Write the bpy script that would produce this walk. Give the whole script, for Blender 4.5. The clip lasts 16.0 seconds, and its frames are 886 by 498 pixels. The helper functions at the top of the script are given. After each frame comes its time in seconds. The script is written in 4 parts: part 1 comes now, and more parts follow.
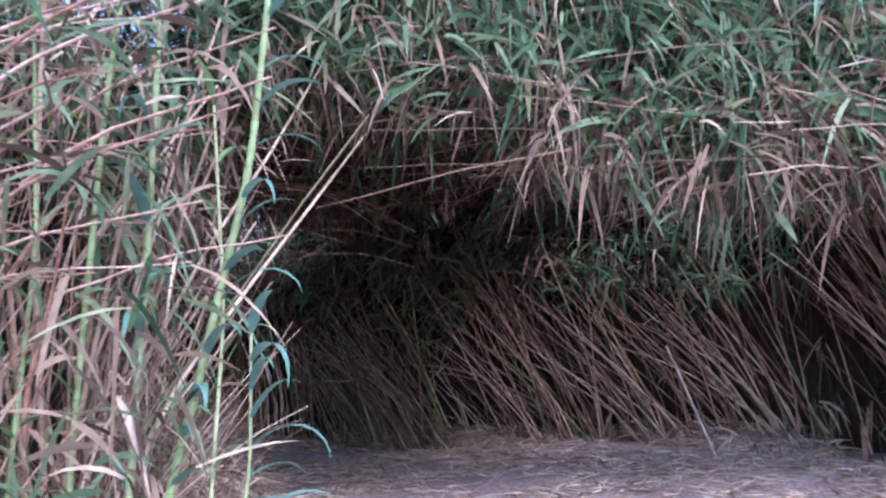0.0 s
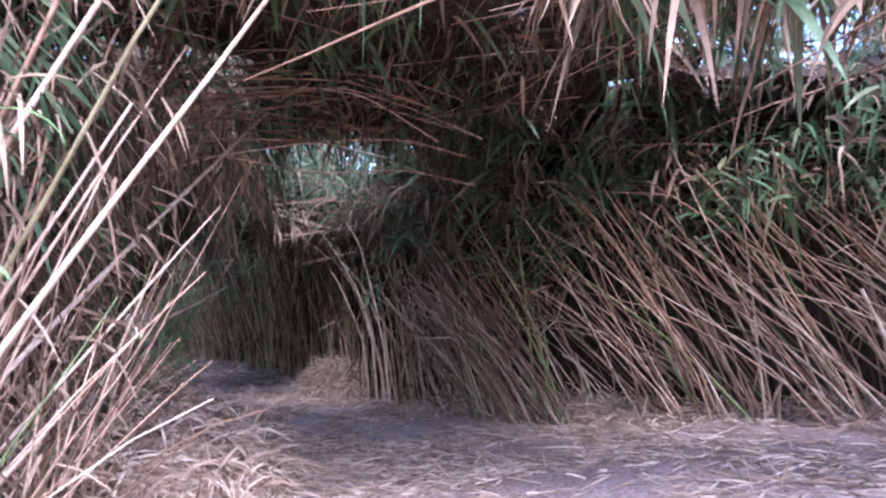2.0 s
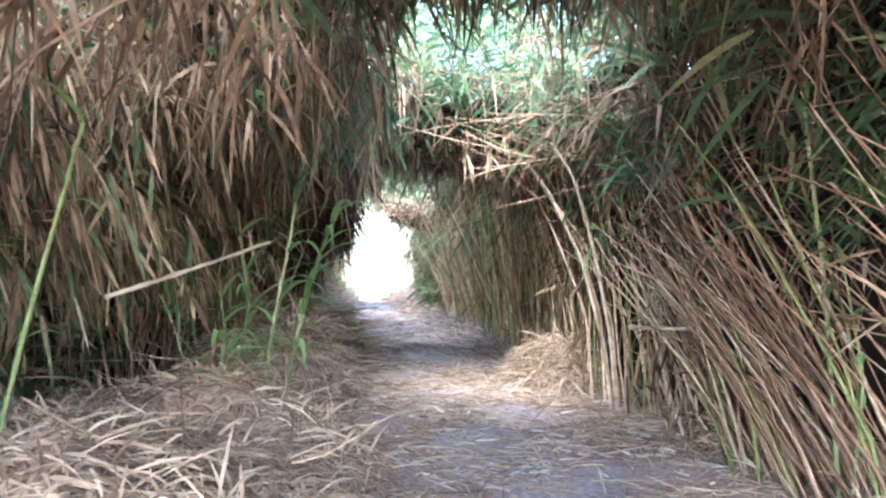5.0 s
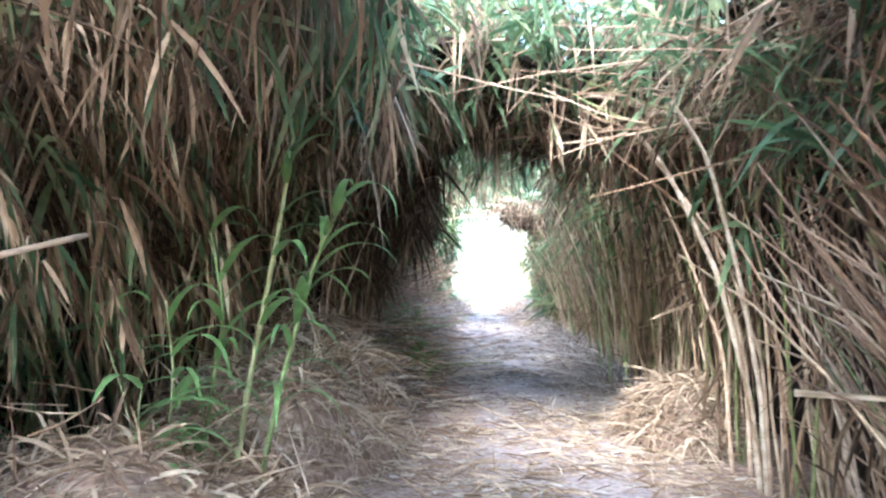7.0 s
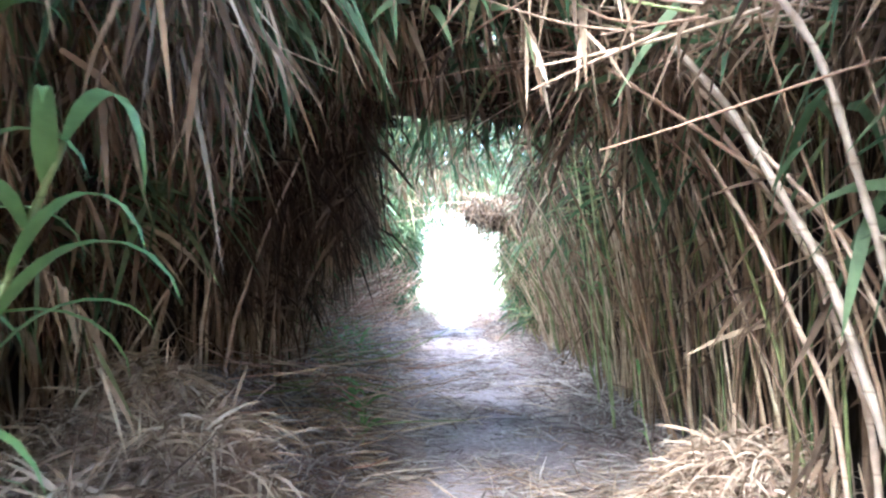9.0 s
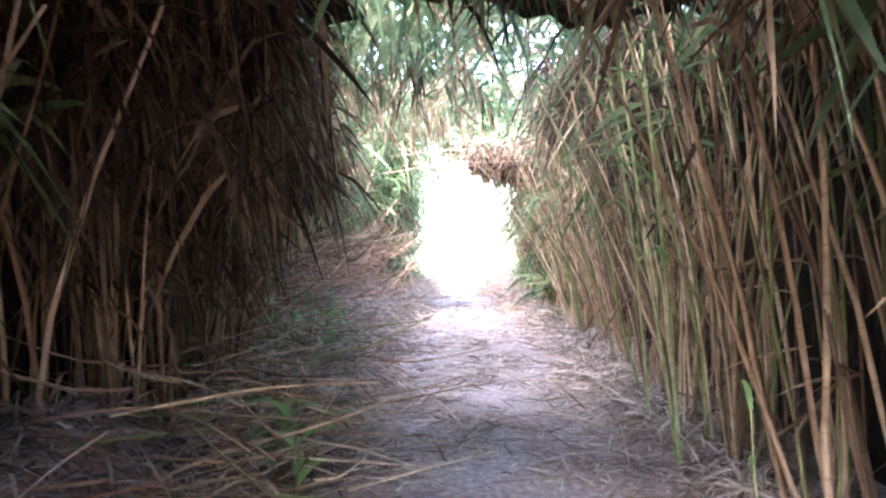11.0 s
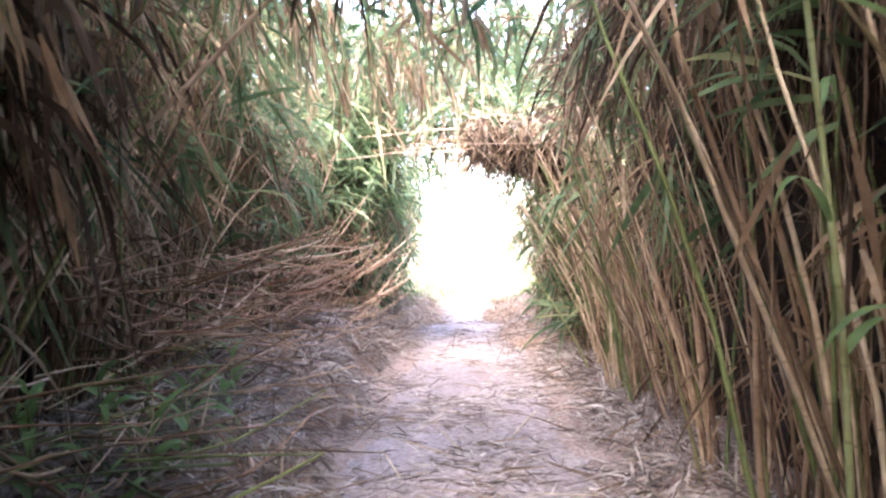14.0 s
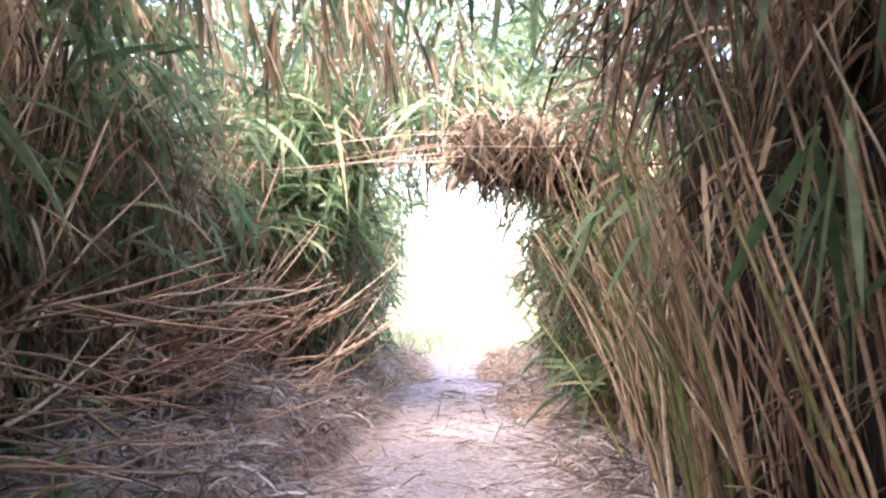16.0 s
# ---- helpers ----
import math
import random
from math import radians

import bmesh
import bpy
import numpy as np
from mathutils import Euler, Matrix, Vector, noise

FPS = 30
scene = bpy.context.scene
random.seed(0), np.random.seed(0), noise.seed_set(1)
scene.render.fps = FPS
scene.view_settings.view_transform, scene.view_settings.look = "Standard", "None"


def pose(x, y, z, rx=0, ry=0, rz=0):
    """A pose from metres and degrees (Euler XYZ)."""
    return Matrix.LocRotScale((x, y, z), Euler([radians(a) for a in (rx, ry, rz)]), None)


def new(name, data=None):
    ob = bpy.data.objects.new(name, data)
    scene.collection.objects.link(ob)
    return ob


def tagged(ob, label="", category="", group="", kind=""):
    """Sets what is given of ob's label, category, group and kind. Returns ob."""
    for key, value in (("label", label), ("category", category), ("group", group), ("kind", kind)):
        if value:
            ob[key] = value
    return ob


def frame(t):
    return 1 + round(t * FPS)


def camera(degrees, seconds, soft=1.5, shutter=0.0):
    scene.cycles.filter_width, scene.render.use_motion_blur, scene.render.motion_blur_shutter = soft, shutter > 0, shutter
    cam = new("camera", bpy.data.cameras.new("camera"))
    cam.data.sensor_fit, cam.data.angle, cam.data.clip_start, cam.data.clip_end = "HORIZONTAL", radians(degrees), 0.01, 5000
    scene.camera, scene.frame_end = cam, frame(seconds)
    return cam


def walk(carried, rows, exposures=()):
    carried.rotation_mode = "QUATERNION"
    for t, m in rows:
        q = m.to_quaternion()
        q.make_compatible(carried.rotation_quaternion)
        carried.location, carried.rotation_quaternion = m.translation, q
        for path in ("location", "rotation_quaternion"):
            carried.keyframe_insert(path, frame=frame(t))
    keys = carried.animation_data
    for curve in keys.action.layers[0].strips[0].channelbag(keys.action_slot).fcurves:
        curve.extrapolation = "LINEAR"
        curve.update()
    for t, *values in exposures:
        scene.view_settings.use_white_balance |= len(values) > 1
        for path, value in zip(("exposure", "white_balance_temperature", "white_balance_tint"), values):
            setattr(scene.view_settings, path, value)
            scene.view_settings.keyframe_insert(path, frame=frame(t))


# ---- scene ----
cam = camera(58.0, 16.0, 2.3, 0.3)
METRES, EYE, TILT, LEAN, TURN = 20.0, 1.4, 7.6, 0.0, 0.0
ROWS = [
    (0.0, 0.0, 0.0, 0.0, -0.0, 0.0, -0.0),
    (0.5, 0.0109, 0.0275, -0.0045, 1.9, -0.8, 0.91),
    (1.0, 0.0236, 0.0542, -0.0082, 5.89, -1.77, 1.11),
    (1.5, 0.0297, 0.0842, -0.0118, 10.32, -2.82, 1.48),
    (2.0, 0.0343, 0.1145, -0.0136, 12.34, -3.43, 2.44),
    (2.5, 0.037, 0.1461, -0.0129, 17.19, -4.05, 2.25),
    (3.0, 0.0359, 0.1751, -0.0145, 19.89, -4.08, 3.74),
    (3.5, 0.0363, 0.2054, -0.0162, 23.74, -4.32, 2.83),
    (4.0, 0.0318, 0.2349, -0.0206, 27.26, -4.47, 2.61),
    (4.5, 0.0287, 0.2663, -0.0258, 31.16, -5.69, 3.23),
    (7.0, -0.0217, 0.406, -0.0443, 44.36, -5.01, 3.95),
    (7.5, -0.0431, 0.4315, -0.0493, 46.4, -5.47, 4.45),
    (8.0, -0.0627, 0.4559, -0.0525, 44.36, -5.73, 5.41),
    (8.5, -0.0819, 0.4839, -0.0554, 43.79, -4.65, 4.88),
    (9.0, -0.103, 0.5106, -0.0585, 42.32, -4.65, 5.88),
    (11.5, -0.1994, 0.6347, -0.0776, 43.58, -7.69, 6.08),
    (12.0, -0.2188, 0.6615, -0.0816, 43.48, -7.34, 5.04),
    (12.5, -0.241, 0.6879, -0.0846, 42.53, -7.25, 5.76),
    (13.0, -0.2593, 0.7134, -0.0877, 40.49, -7.46, 6.05),
    (13.5, -0.2776, 0.7365, -0.0898, 45.56, -7.49, 5.57),
    (14.0, -0.2967, 0.7584, -0.0926, 44.59, -6.83, 5.68),
    (14.5, -0.3172, 0.783, -0.0961, 46.01, -6.69, 5.38),
    (15.0, -0.3402, 0.8042, -0.0987, 45.81, -5.82, 6.75),
    (15.5, -0.3593, 0.8276, -0.103, 44.0, -4.3, 5.37),
    (16.0, -0.3806, 0.8495, -0.1073, 44.07, -3.84, 5.37),
]
walk(cam, [(t, pose(0, 0, EYE, TILT, LEAN, TURN) @ pose(METRES * x, METRES * y, METRES * z, 90 + pitch, roll, yaw)) for t, x, y, z, yaw, pitch, roll in ROWS],
     [(0.0, 1.8, 4800, 28), (2.0, 2.9, 5000, 34), (4.5, 4.35, 5400, 13), (7.0, 4.65, 5300, 8), (9.0, 4.75, 5200, 11), (12.0, 5.0, 6100, 26), (16.0, 4.05, 6400, 26)])

# ---- light: an overcast sky, with a veiled sun behind the near mouth ----
world = bpy.data.worlds.new("overcast_sky")
scene.world = world
world.use_nodes = True
wn, wl = world.node_tree.nodes, world.node_tree.links
sky = wn.new("ShaderNodeTexSky")
sky.sky_type, sky.sun_disc = "NISHITA", False
SUN_ELEVATION, SUN_HEADING = 48.0, 204.0
sky.sun_elevation, sky.sun_rotation = radians(SUN_ELEVATION), radians(-SUN_HEADING)
sky.air_density, sky.dust_density = 1.0, 2.0
wl.new(sky.outputs[0], wn["Background"].inputs[0])
wn["Background"].inputs[1].default_value = 0.14
sun = new("sun", bpy.data.lights.new("sun", "SUN"))
sun.data.energy, sun.data.angle, sun.data.color = 1.9, radians(35), (1.0, 0.95, 0.88)
sun.matrix_world = pose(0, 0, 20, 90 - SUN_ELEVATION, 0, SUN_HEADING + 180)

# ---- plan: the tunnel's axis runs from O along D; R is its right-hand side ----
O = np.array((-0.43, 8.1))
D = np.array((-0.695, 0.719))
R = np.array((0.719, 0.695))


def at(f, r, z=0.0):
    p = O + f * D + r * R
    return np.array((p[0], p[1], z))


def ground_z(x, y):
    """The ground falls gently from the near mouth to the far one, and rises toward the leaning canes inside the near mouth."""
    low = np.interp(y, [-20, 4, 10, 20, 26, 60], [0.12, 0.12, 0.06, -0.15, -0.25, -0.3])
    return low + np.interp(x, [-0.6, 1.6, 6.0], [0.0, 0.32, 0.32]) * np.interp(y, [5.0, 9.0, 13.0], [0.0, 1.0, 1.0])


RIGHT = [(7.6, 4.8), (6.3, 6.3), (4.8, 7.8), (3.2, 9.0), (1.8, 9.8), (0.6, 10.3), (-0.4, 11.1), (-2.3, 13.3), (-3.85, 15.0),
         (-5.8, 17.1), (-7.1, 18.5), (-8.1, 19.7), (-9.15, 20.9), (-11.4, 23.2), (-13.2, 25.2), (-15.4, 27.2), (-14.5, 30.0)]
LEFT = [(-9.0, 3.3), (-4.0, 3.6), (-1.7, 4.3), (-1.6, 5.2), (-2.4, 6.5), (-4.3, 7.5), (-5.7, 9.1), (-6.6, 11.1), tuple(at(8.2, -1.25)[:2]),
        tuple(at(9.9, -0.85)[:2]), tuple(at(11.6, -0.9)[:2]), (-10.6, 16.4), (-12.5, 18.7), (-14.4, 21.0), (-16.0, 23.3), (-17.6, 25.8), (-20.0, 27.5)]


class Line:
    """A polyline in plan, walked by its length."""

    def __init__(self, points):
        self.p = np.array(points, float)
        self.s = np.concatenate(([0], np.cumsum(np.linalg.norm(np.diff(self.p, axis=0), axis=1))))

    def at(self, s):
        return np.stack([np.interp(s, self.s, self.p[:, k]) for k in (0, 1)], -1)

    def way(self, s):
        w = self.at(np.asarray(s) + 0.4) - self.at(np.asarray(s) - 0.4)
        return w / np.linalg.norm(w, axis=-1, keepdims=True)


right_line, left_line = Line(RIGHT), Line(LEFT)

# ---- materials ----


def material(name, rough=0.8):
    m = bpy.data.materials.new(name)
    m.use_nodes = True
    b = m.node_tree.nodes["Principled BSDF"]
    b.inputs["Roughness"].default_value = rough
    b.inputs["Specular IOR Level"].default_value = 0.25
    return m, m.node_tree.nodes, m.node_tree.links, b


def ramp(nodes, stops):
    r = nodes.new("ShaderNodeValToRGB")
    while len(r.color_ramp.elements) < len(stops):
        r.color_ramp.elements.new(0.5)
    for e, (p, c) in zip(r.color_ramp.elements, stops):
        e.position, e.color = p, (*c, 1)
    return r


def noise_node(nodes, links, scale, coords, detail=4.0):
    n = nodes.new("ShaderNodeTexNoise")
    n.inputs["Scale"].default_value, n.inputs["Detail"].default_value = scale, detail
    links.new(coords, n.inputs["Vector"])
    return n


def mixed(nodes, links, kind, fac, a, b):
    m = nodes.new("ShaderNodeMix")
    m.data_type, m.blend_type = "RGBA", kind
    for socket, v in ((m.inputs[0], fac), (m.inputs[6], a), (m.inputs[7], b)):
        if isinstance(v, (int, float)):
            socket.default_value = v
        elif isinstance(v, tuple):
            socket.default_value = (*v, 1)
        else:
            links.new(v, socket)
    return m.outputs[2]


def leaf_material(name, stops, glow=0.4, rough=0.6, streak=0.35):
    """Blades: a colour for each blade, mottled along it, that let some light through."""
    m, n, l, b = material(name, rough)
    geo = n.new("ShaderNodeNewGeometry")
    tex = n.new("ShaderNodeTexCoord")
    col = ramp(n, stops)
    l.new(geo.outputs["Random Per Island"], col.inputs[0])
    spots = noise_node(n, l, 14.0, tex.outputs["Object"])
    tone = ramp(n, [(0.3, (1 - streak,) * 3), (0.7, (1.15, 1.15, 1.15))])
    l.new(spots.outputs[0], tone.inputs[0])
    c = mixed(n, l, "MULTIPLY", 1.0, col.outputs[0], tone.outputs[0])
    l.new(c, b.inputs["Base Color"])
    thin = n.new("ShaderNodeBsdfTranslucent")
    l.new(c, thin.inputs[0])
    both = n.new("ShaderNodeMixShader")
    both.inputs[0].default_value = glow
    l.new(b.outputs[0], both.inputs[1])
    l.new(thin.outputs[0], both.inputs[2])
    l.new(both.outputs[0], n["Material Output"].inputs[0])
    return m


def cane_material(name, stops, island=False):
    """Stems: a colour for each stem, grain along it, and a darker ring at each joint."""
    m, n, l, b = material(name, 0.55)
    tex = n.new("ShaderNodeTexCoord")
    if island:
        seed = n.new("ShaderNodeNewGeometry").outputs["Random Per Island"]
    else:
        seed = n.new("ShaderNodeObjectInfo").outputs["Random"]
    col = ramp(n, stops)
    l.new(seed, col.inputs[0])
    grain = noise_node(n, l, 9.0, tex.outputs["Object"], 6.0)
    tone = ramp(n, [(0.3, (0.55, 0.5, 0.45)), (0.65, (1.1, 1.1, 1.1))])
    l.new(grain.outputs[0], tone.inputs[0])
    c = mixed(n, l, "MULTIPLY", 1.0, col.outputs[0], tone.outputs[0])
    if not island:
        split = n.new("ShaderNodeSeparateXYZ")
        l.new(tex.outputs["Object"], split.inputs[0])
        wave = n.new("ShaderNodeMath")
        wave.operation = "PINGPONG"
        wave.inputs[1].default_value = 0.11
        l.new(split.outputs[2], wave.inputs[0])
        ring = ramp(n, [(0.0, (0.68, 0.64, 0.6)), (0.006, (1, 1, 1)), (0.012, (1.08, 1.08, 1.05)), (0.03, (1, 1, 1))])
        l.new(wave.outputs[0], ring.inputs[0])
        c = mixed(n, l, "MULTIPLY", 1.0, c, ring.outputs[0])
    l.new(c, b.inputs["Base Color"])
    bump = n.new("ShaderNodeBump")
    bump.inputs["Strength"].default_value, bump.inputs["Distance"].default_value = 0.4, 0.003
    l.new(grain.outputs[0], bump.inputs["Height"])
    l.new(bump.outputs[0], b.inputs["Normal"])
    return m


TAN = [(0.0, (0.12, 0.075, 0.045)), (0.35, (0.30, 0.19, 0.12)), (0.7, (0.46, 0.32, 0.215)), (1.0, (0.63, 0.49, 0.36))]
DRY = [(0.0, (0.06, 0.04, 0.025)), (0.4, (0.17, 0.115, 0.07)), (0.78, (0.36, 0.25, 0.155)), (1.0, (0.60, 0.47, 0.32))]
GREEN = [(0.0, (0.065, 0.12, 0.055)), (0.45, (0.13, 0.205, 0.095)), (0.8, (0.23, 0.31, 0.155)), (1.0, (0.38, 0.38, 0.19))]
MIXED = [(0.0, (0.10, 0.15, 0.055)), (0.2, (0.29, 0.33, 0.13)), (0.34, (0.15, 0.10, 0.065)), (0.7, (0.43, 0.30, 0.19)), (1.0, (0.66, 0.54, 0.37))]
mat_cane = cane_material("dry_cane", TAN)
mat_cane_mixed = cane_material("mixed_cane", MIXED)
mat_cane_green = cane_material("green_cane", [(0.0, (0.26, 0.34, 0.14)), (0.6, (0.34, 0.40, 0.19)), (1.0, (0.44, 0.46, 0.24))])
mat_cane_pink = cane_material("weathered_pink_cane", [(0.0, (0.30, 0.16, 0.10)), (0.5, (0.50, 0.31, 0.22)), (1.0, (0.68, 0.50, 0.39))])
mat_canes_far = cane_material("dry_canes_behind", TAN, True)
mat_dry = leaf_material("dry_blades", DRY, 0.25, 0.8)
mat_green = leaf_material("green_blades", GREEN, 0.45, 0.45)
mat_straw = leaf_material("straw", [(0.0, (0.17, 0.115, 0.075)), (0.5, (0.42, 0.30, 0.20)), (1.0, (0.70, 0.57, 0.42))], 0.1, 0.8)


# Dark brown dead leaves; the shade they hang in is also put into the colour.
mat_dry_shaded = leaf_material("shaded_dry_blades", [(0.0, (0.03, 0.02, 0.012)), (0.55, (0.10, 0.066, 0.042)), (0.85, (0.20, 0.14, 0.09)), (1.0, (0.36, 0.26, 0.17))], 0.15, 0.85)
mat_straw_grey = leaf_material("weathered_grey_straw", [(0.0, (0.13, 0.10, 0.085)), (0.5, (0.33, 0.27, 0.235)), (1.0, (0.64, 0.57, 0.51))], 0.1, 0.8)


def rough_material(name, stops, scale, bump_depth, stretch=(1, 1, 1)):
    m, n, l, b = material(name, 0.95)
    tex = n.new("ShaderNodeTexCoord")
    mapping = n.new("ShaderNodeMapping")
    mapping.inputs["Scale"].default_value = stretch
    l.new(tex.outputs["Object"], mapping.inputs[0])
    fine = noise_node(n, l, scale, mapping.outputs[0], 8.0)
    wide = noise_node(n, l, 0.9, tex.outputs["Object"], 3.0)
    col = ramp(n, stops)
    l.new(fine.outputs[0], col.inputs[0])
    tone = ramp(n, [(0.3, (0.75, 0.72, 0.7)), (0.7, (1.15, 1.12, 1.1))])
    l.new(wide.outputs[0], tone.inputs[0])
    c = mixed(n, l, "MULTIPLY", 1.0, col.outputs[0], tone.outputs[0])
    l.new(c, b.inputs["Base Color"])
    bump = n.new("ShaderNodeBump")
    bump.inputs["Strength"].default_value, bump.inputs["Distance"].default_value = 0.8, bump_depth
    l.new(fine.outputs[0], bump.inputs["Height"])
    l.new(bump.outputs[0], b.inputs["Normal"])
    return m


mat_ground = rough_material("trodden_earth", [(0.3, (0.20, 0.145, 0.12)), (0.5, (0.33, 0.25, 0.215)), (0.7, (0.50, 0.41, 0.355))], 30.0, 0.03)
# Near-black: deep shade among the reeds is put into this colour.
mat_shade_reed = rough_material("shade_dark_reed", [(0.3, (0.014, 0.010, 0.007)), (0.55, (0.04, 0.028, 0.019)), (0.75, (0.10, 0.07, 0.045))], 7.0, 0.08, (3, 3, 0.6))
mat_litter = rough_material("packed_straw", [(0.3, (0.18, 0.12, 0.09)), (0.5, (0.34, 0.245, 0.185)), (0.75, (0.52, 0.41, 0.32))], 16.0, 0.05)

# ---- mesh building in bulk ----
rng = np.random.default_rng(7)


def bulk(name, verts, quads, tris, mat, parent=None, label="", kind=""):
    me = bpy.data.meshes.new(name)
    verts = np.asarray(verts, np.float32)
    quads, tris = np.asarray(quads, np.int32).reshape(-1, 4), np.asarray(tris, np.int32).reshape(-1, 3)
    me.vertices.add(len(verts))
    me.vertices.foreach_set("co", verts.ravel())
    loops = np.concatenate((quads.ravel(), tris.ravel()))
    me.loops.add(len(loops))
    me.loops.foreach_set("vertex_index", loops)
    me.polygons.add(len(quads) + len(tris))
    starts = np.concatenate((np.arange(len(quads)) * 4, len(quads) * 4 + np.arange(len(tris)) * 3)).astype(np.int32)
    me.polygons.foreach_set("loop_start", starts)
    me.polygons.foreach_set("use_smooth", np.ones(len(starts), bool))
    me.update(calc_edges=True)
    me.validate()
    me.materials.append(mat)
    ob = new(name, me)
    ob.parent = parent
    return tagged(ob, label, "", "", kind)


def unit(v):
    return v / np.maximum(np.linalg.norm(v, axis=-1, keepdims=True), 1e-6)


def blades(base, way, length, width, droop, segs=3):
    """Blades: narrow strips that taper to a point and sag by droop times their length."""
    n = len(base)
    way = unit(way)
    side = unit(np.cross(way, rng.normal(size=(n, 3))))
    profile = {2: (0.7, 1.0), 3: (0.6, 1.0, 0.75), 4: (0.5, 1.0, 0.95, 0.6)}[segs]
    rows = []
    for k in range(segs):
        t = k / segs
        p = base + way * (length * t)[:, None]
        p[:, 2] -= droop * length * t * t
        off = side * (width * profile[k] / 2)[:, None]
        rows += [p - off, p + off]
    tip = base + way * length[:, None]
    tip[:, 2] -= droop * length
    verts = np.stack(rows + [tip], 1).reshape(-1, 3)
    per = 2 * segs + 1
    start = np.arange(n)[:, None] * per
    quads = np.concatenate([start + np.array([[2 * k, 2 * k + 1, 2 * k + 3, 2 * k + 2]]) for k in range(segs - 1)])
    tris = start + np.array([[2 * segs - 2, 2 * segs - 1, 2 * segs]])
    return verts, quads, tris


def tubes(base, way, bend, length, radius, segs=5, sides=4):
    """Stems: tapered tubes from base along way, swept aside by bend as they rise."""
    n = len(base)
    way = unit(way)
    a = unit(np.cross(way, np.array((0.31, 0.77, 0.55))))
    b = np.cross(way, a)
    rows = []
    for k in range(segs + 1):
        t = k / segs
        p = base + length[:, None] * (way * t + bend * t * t)
        r = (radius * (1 - 0.55 * t))[:, None]
        for j in range(sides):
            q = 2 * math.pi * j / sides
            rows.append(p + r * (a * math.cos(q) + b * math.sin(q)))
    verts = np.stack(rows, 1).reshape(-1, 3)
    start = np.arange(n)[:, None] * (sides * (segs + 1))
    quads = np.concatenate([start + np.array([[k * sides + j, k * sides + (j + 1) % sides, (k + 1) * sides + (j + 1) % sides, (k + 1) * sides + j]])
                            for k in range(segs) for j in range(sides)])
    return verts, quads, np.zeros((0, 3), int)


def thing(name, place, label, category, group="", kind=""):
    ob = new(name)
    ob.location = place
    return tagged(ob, label, category, group, kind)


def local(base, place):
    return base - np.asarray(place)


CANE = 3.0
cane_shapes = []
for k in range(14):
    one = np.zeros((1, 3))
    bend = np.array([[(0.02, 0.06, 0.12, 0.2, 0.3, 0.42, 0.55)[k % 7], rng.uniform(-0.03, 0.03), -(0.0, 0.01, 0.03, 0.06, 0.1, 0.18, 0.3)[k % 7]]])
    v, q, t = tubes(one, np.array([[0.0, 0.0, 1.0]]), bend, np.array([CANE]), np.array([0.0105 + 0.0025 * (k % 3)]), 5, 5)
    v = v + np.column_stack((0.02 * np.sin(v[:, 2] * 2.7 + k), 0.02 * np.sin(v[:, 2] * 2.1 + 2 * k), np.zeros(len(v)))) * (v[:, 2:3] > 0.1)
    holder = bulk("cane_shape", v, q, t, mat_cane)
    me = holder.data
    bpy.data.objects.remove(holder)
    cane_shapes.append(me)
cane_shapes_mixed = [m.copy() for m in cane_shapes]
cane_shapes_green = [m.copy() for m in cane_shapes]
cane_shapes_pink = [m.copy() for m in cane_shapes]
for m in cane_shapes_pink:
    m.materials[0] = mat_cane_pink
for m in cane_shapes_mixed:
    m.materials[0] = mat_cane_mixed
for m in cane_shapes_green:
    m.materials[0] = mat_cane_green


def cane(parent, shapes, place, toward, lean, bow, length, thick=1.0, name="cane", label=""):
    """One stem as a part: rises from place, tilted by lean degrees toward an angle in plan, bowed by shape number bow."""
    ob = new(name, shapes[bow])
    ob.parent = parent
    m = Matrix.Translation(Vector(place)) @ Euler((0, 0, toward)).to_matrix().to_4x4() @ Euler((0, radians(lean), 0)).to_matrix().to_4x4()
    s = length / CANE
    ob.matrix_basis = m @ Matrix.Diagonal((s * (0.5 + 0.5 * thick), s * thick, s, 1))
    return tagged(ob, label)


def stick_meshes(mat):
    """Short broken stalks, a metre long before they are scaled, slightly kinked, with blunt ends."""
    out = []
    for k in range(5):
        v, q, t = tubes(np.zeros((1, 3)), np.array([[0.0, 0.0, 1.0]]), np.array([[0.03 * (k - 2), 0.02 * (k % 3 - 1), 0.0]]), np.array([1.0]), np.array([0.0062]), 6, 6)
        kink = np.where(v[:, 2] > 0.35 + 0.08 * k, (v[:, 2] - 0.35 - 0.08 * k) * 0.06 * (k - 1.5), 0.0)
        v = v + np.column_stack((kink, kink * 0.5, np.zeros(len(v))))
        holder = bulk("stick_shape", v, q, t, mat)
        out.append(holder.data)
        bpy.data.objects.remove(holder)
    return out


sticks_of = {m.name: stick_meshes(m) for m in (mat_cane, mat_cane_mixed, mat_cane_pink)}


def stick(parent, shapes, place, toward, lean, bow, length, thick=1.0):
    """One broken stalk as a part, of the same material as the given cane shapes."""
    ob = new("stick", sticks_of[shapes[0].materials[0].name][bow % 5])
    ob.parent = parent
    m = Matrix.Translation(Vector(place)) @ Euler((0, 0, toward)).to_matrix().to_4x4() @ Euler((0, radians(lean), 0)).to_matrix().to_4x4()
    ob.matrix_basis = m @ Matrix.Diagonal((thick, thick, length, 1))
    return tagged(ob)


# ---- ground ----


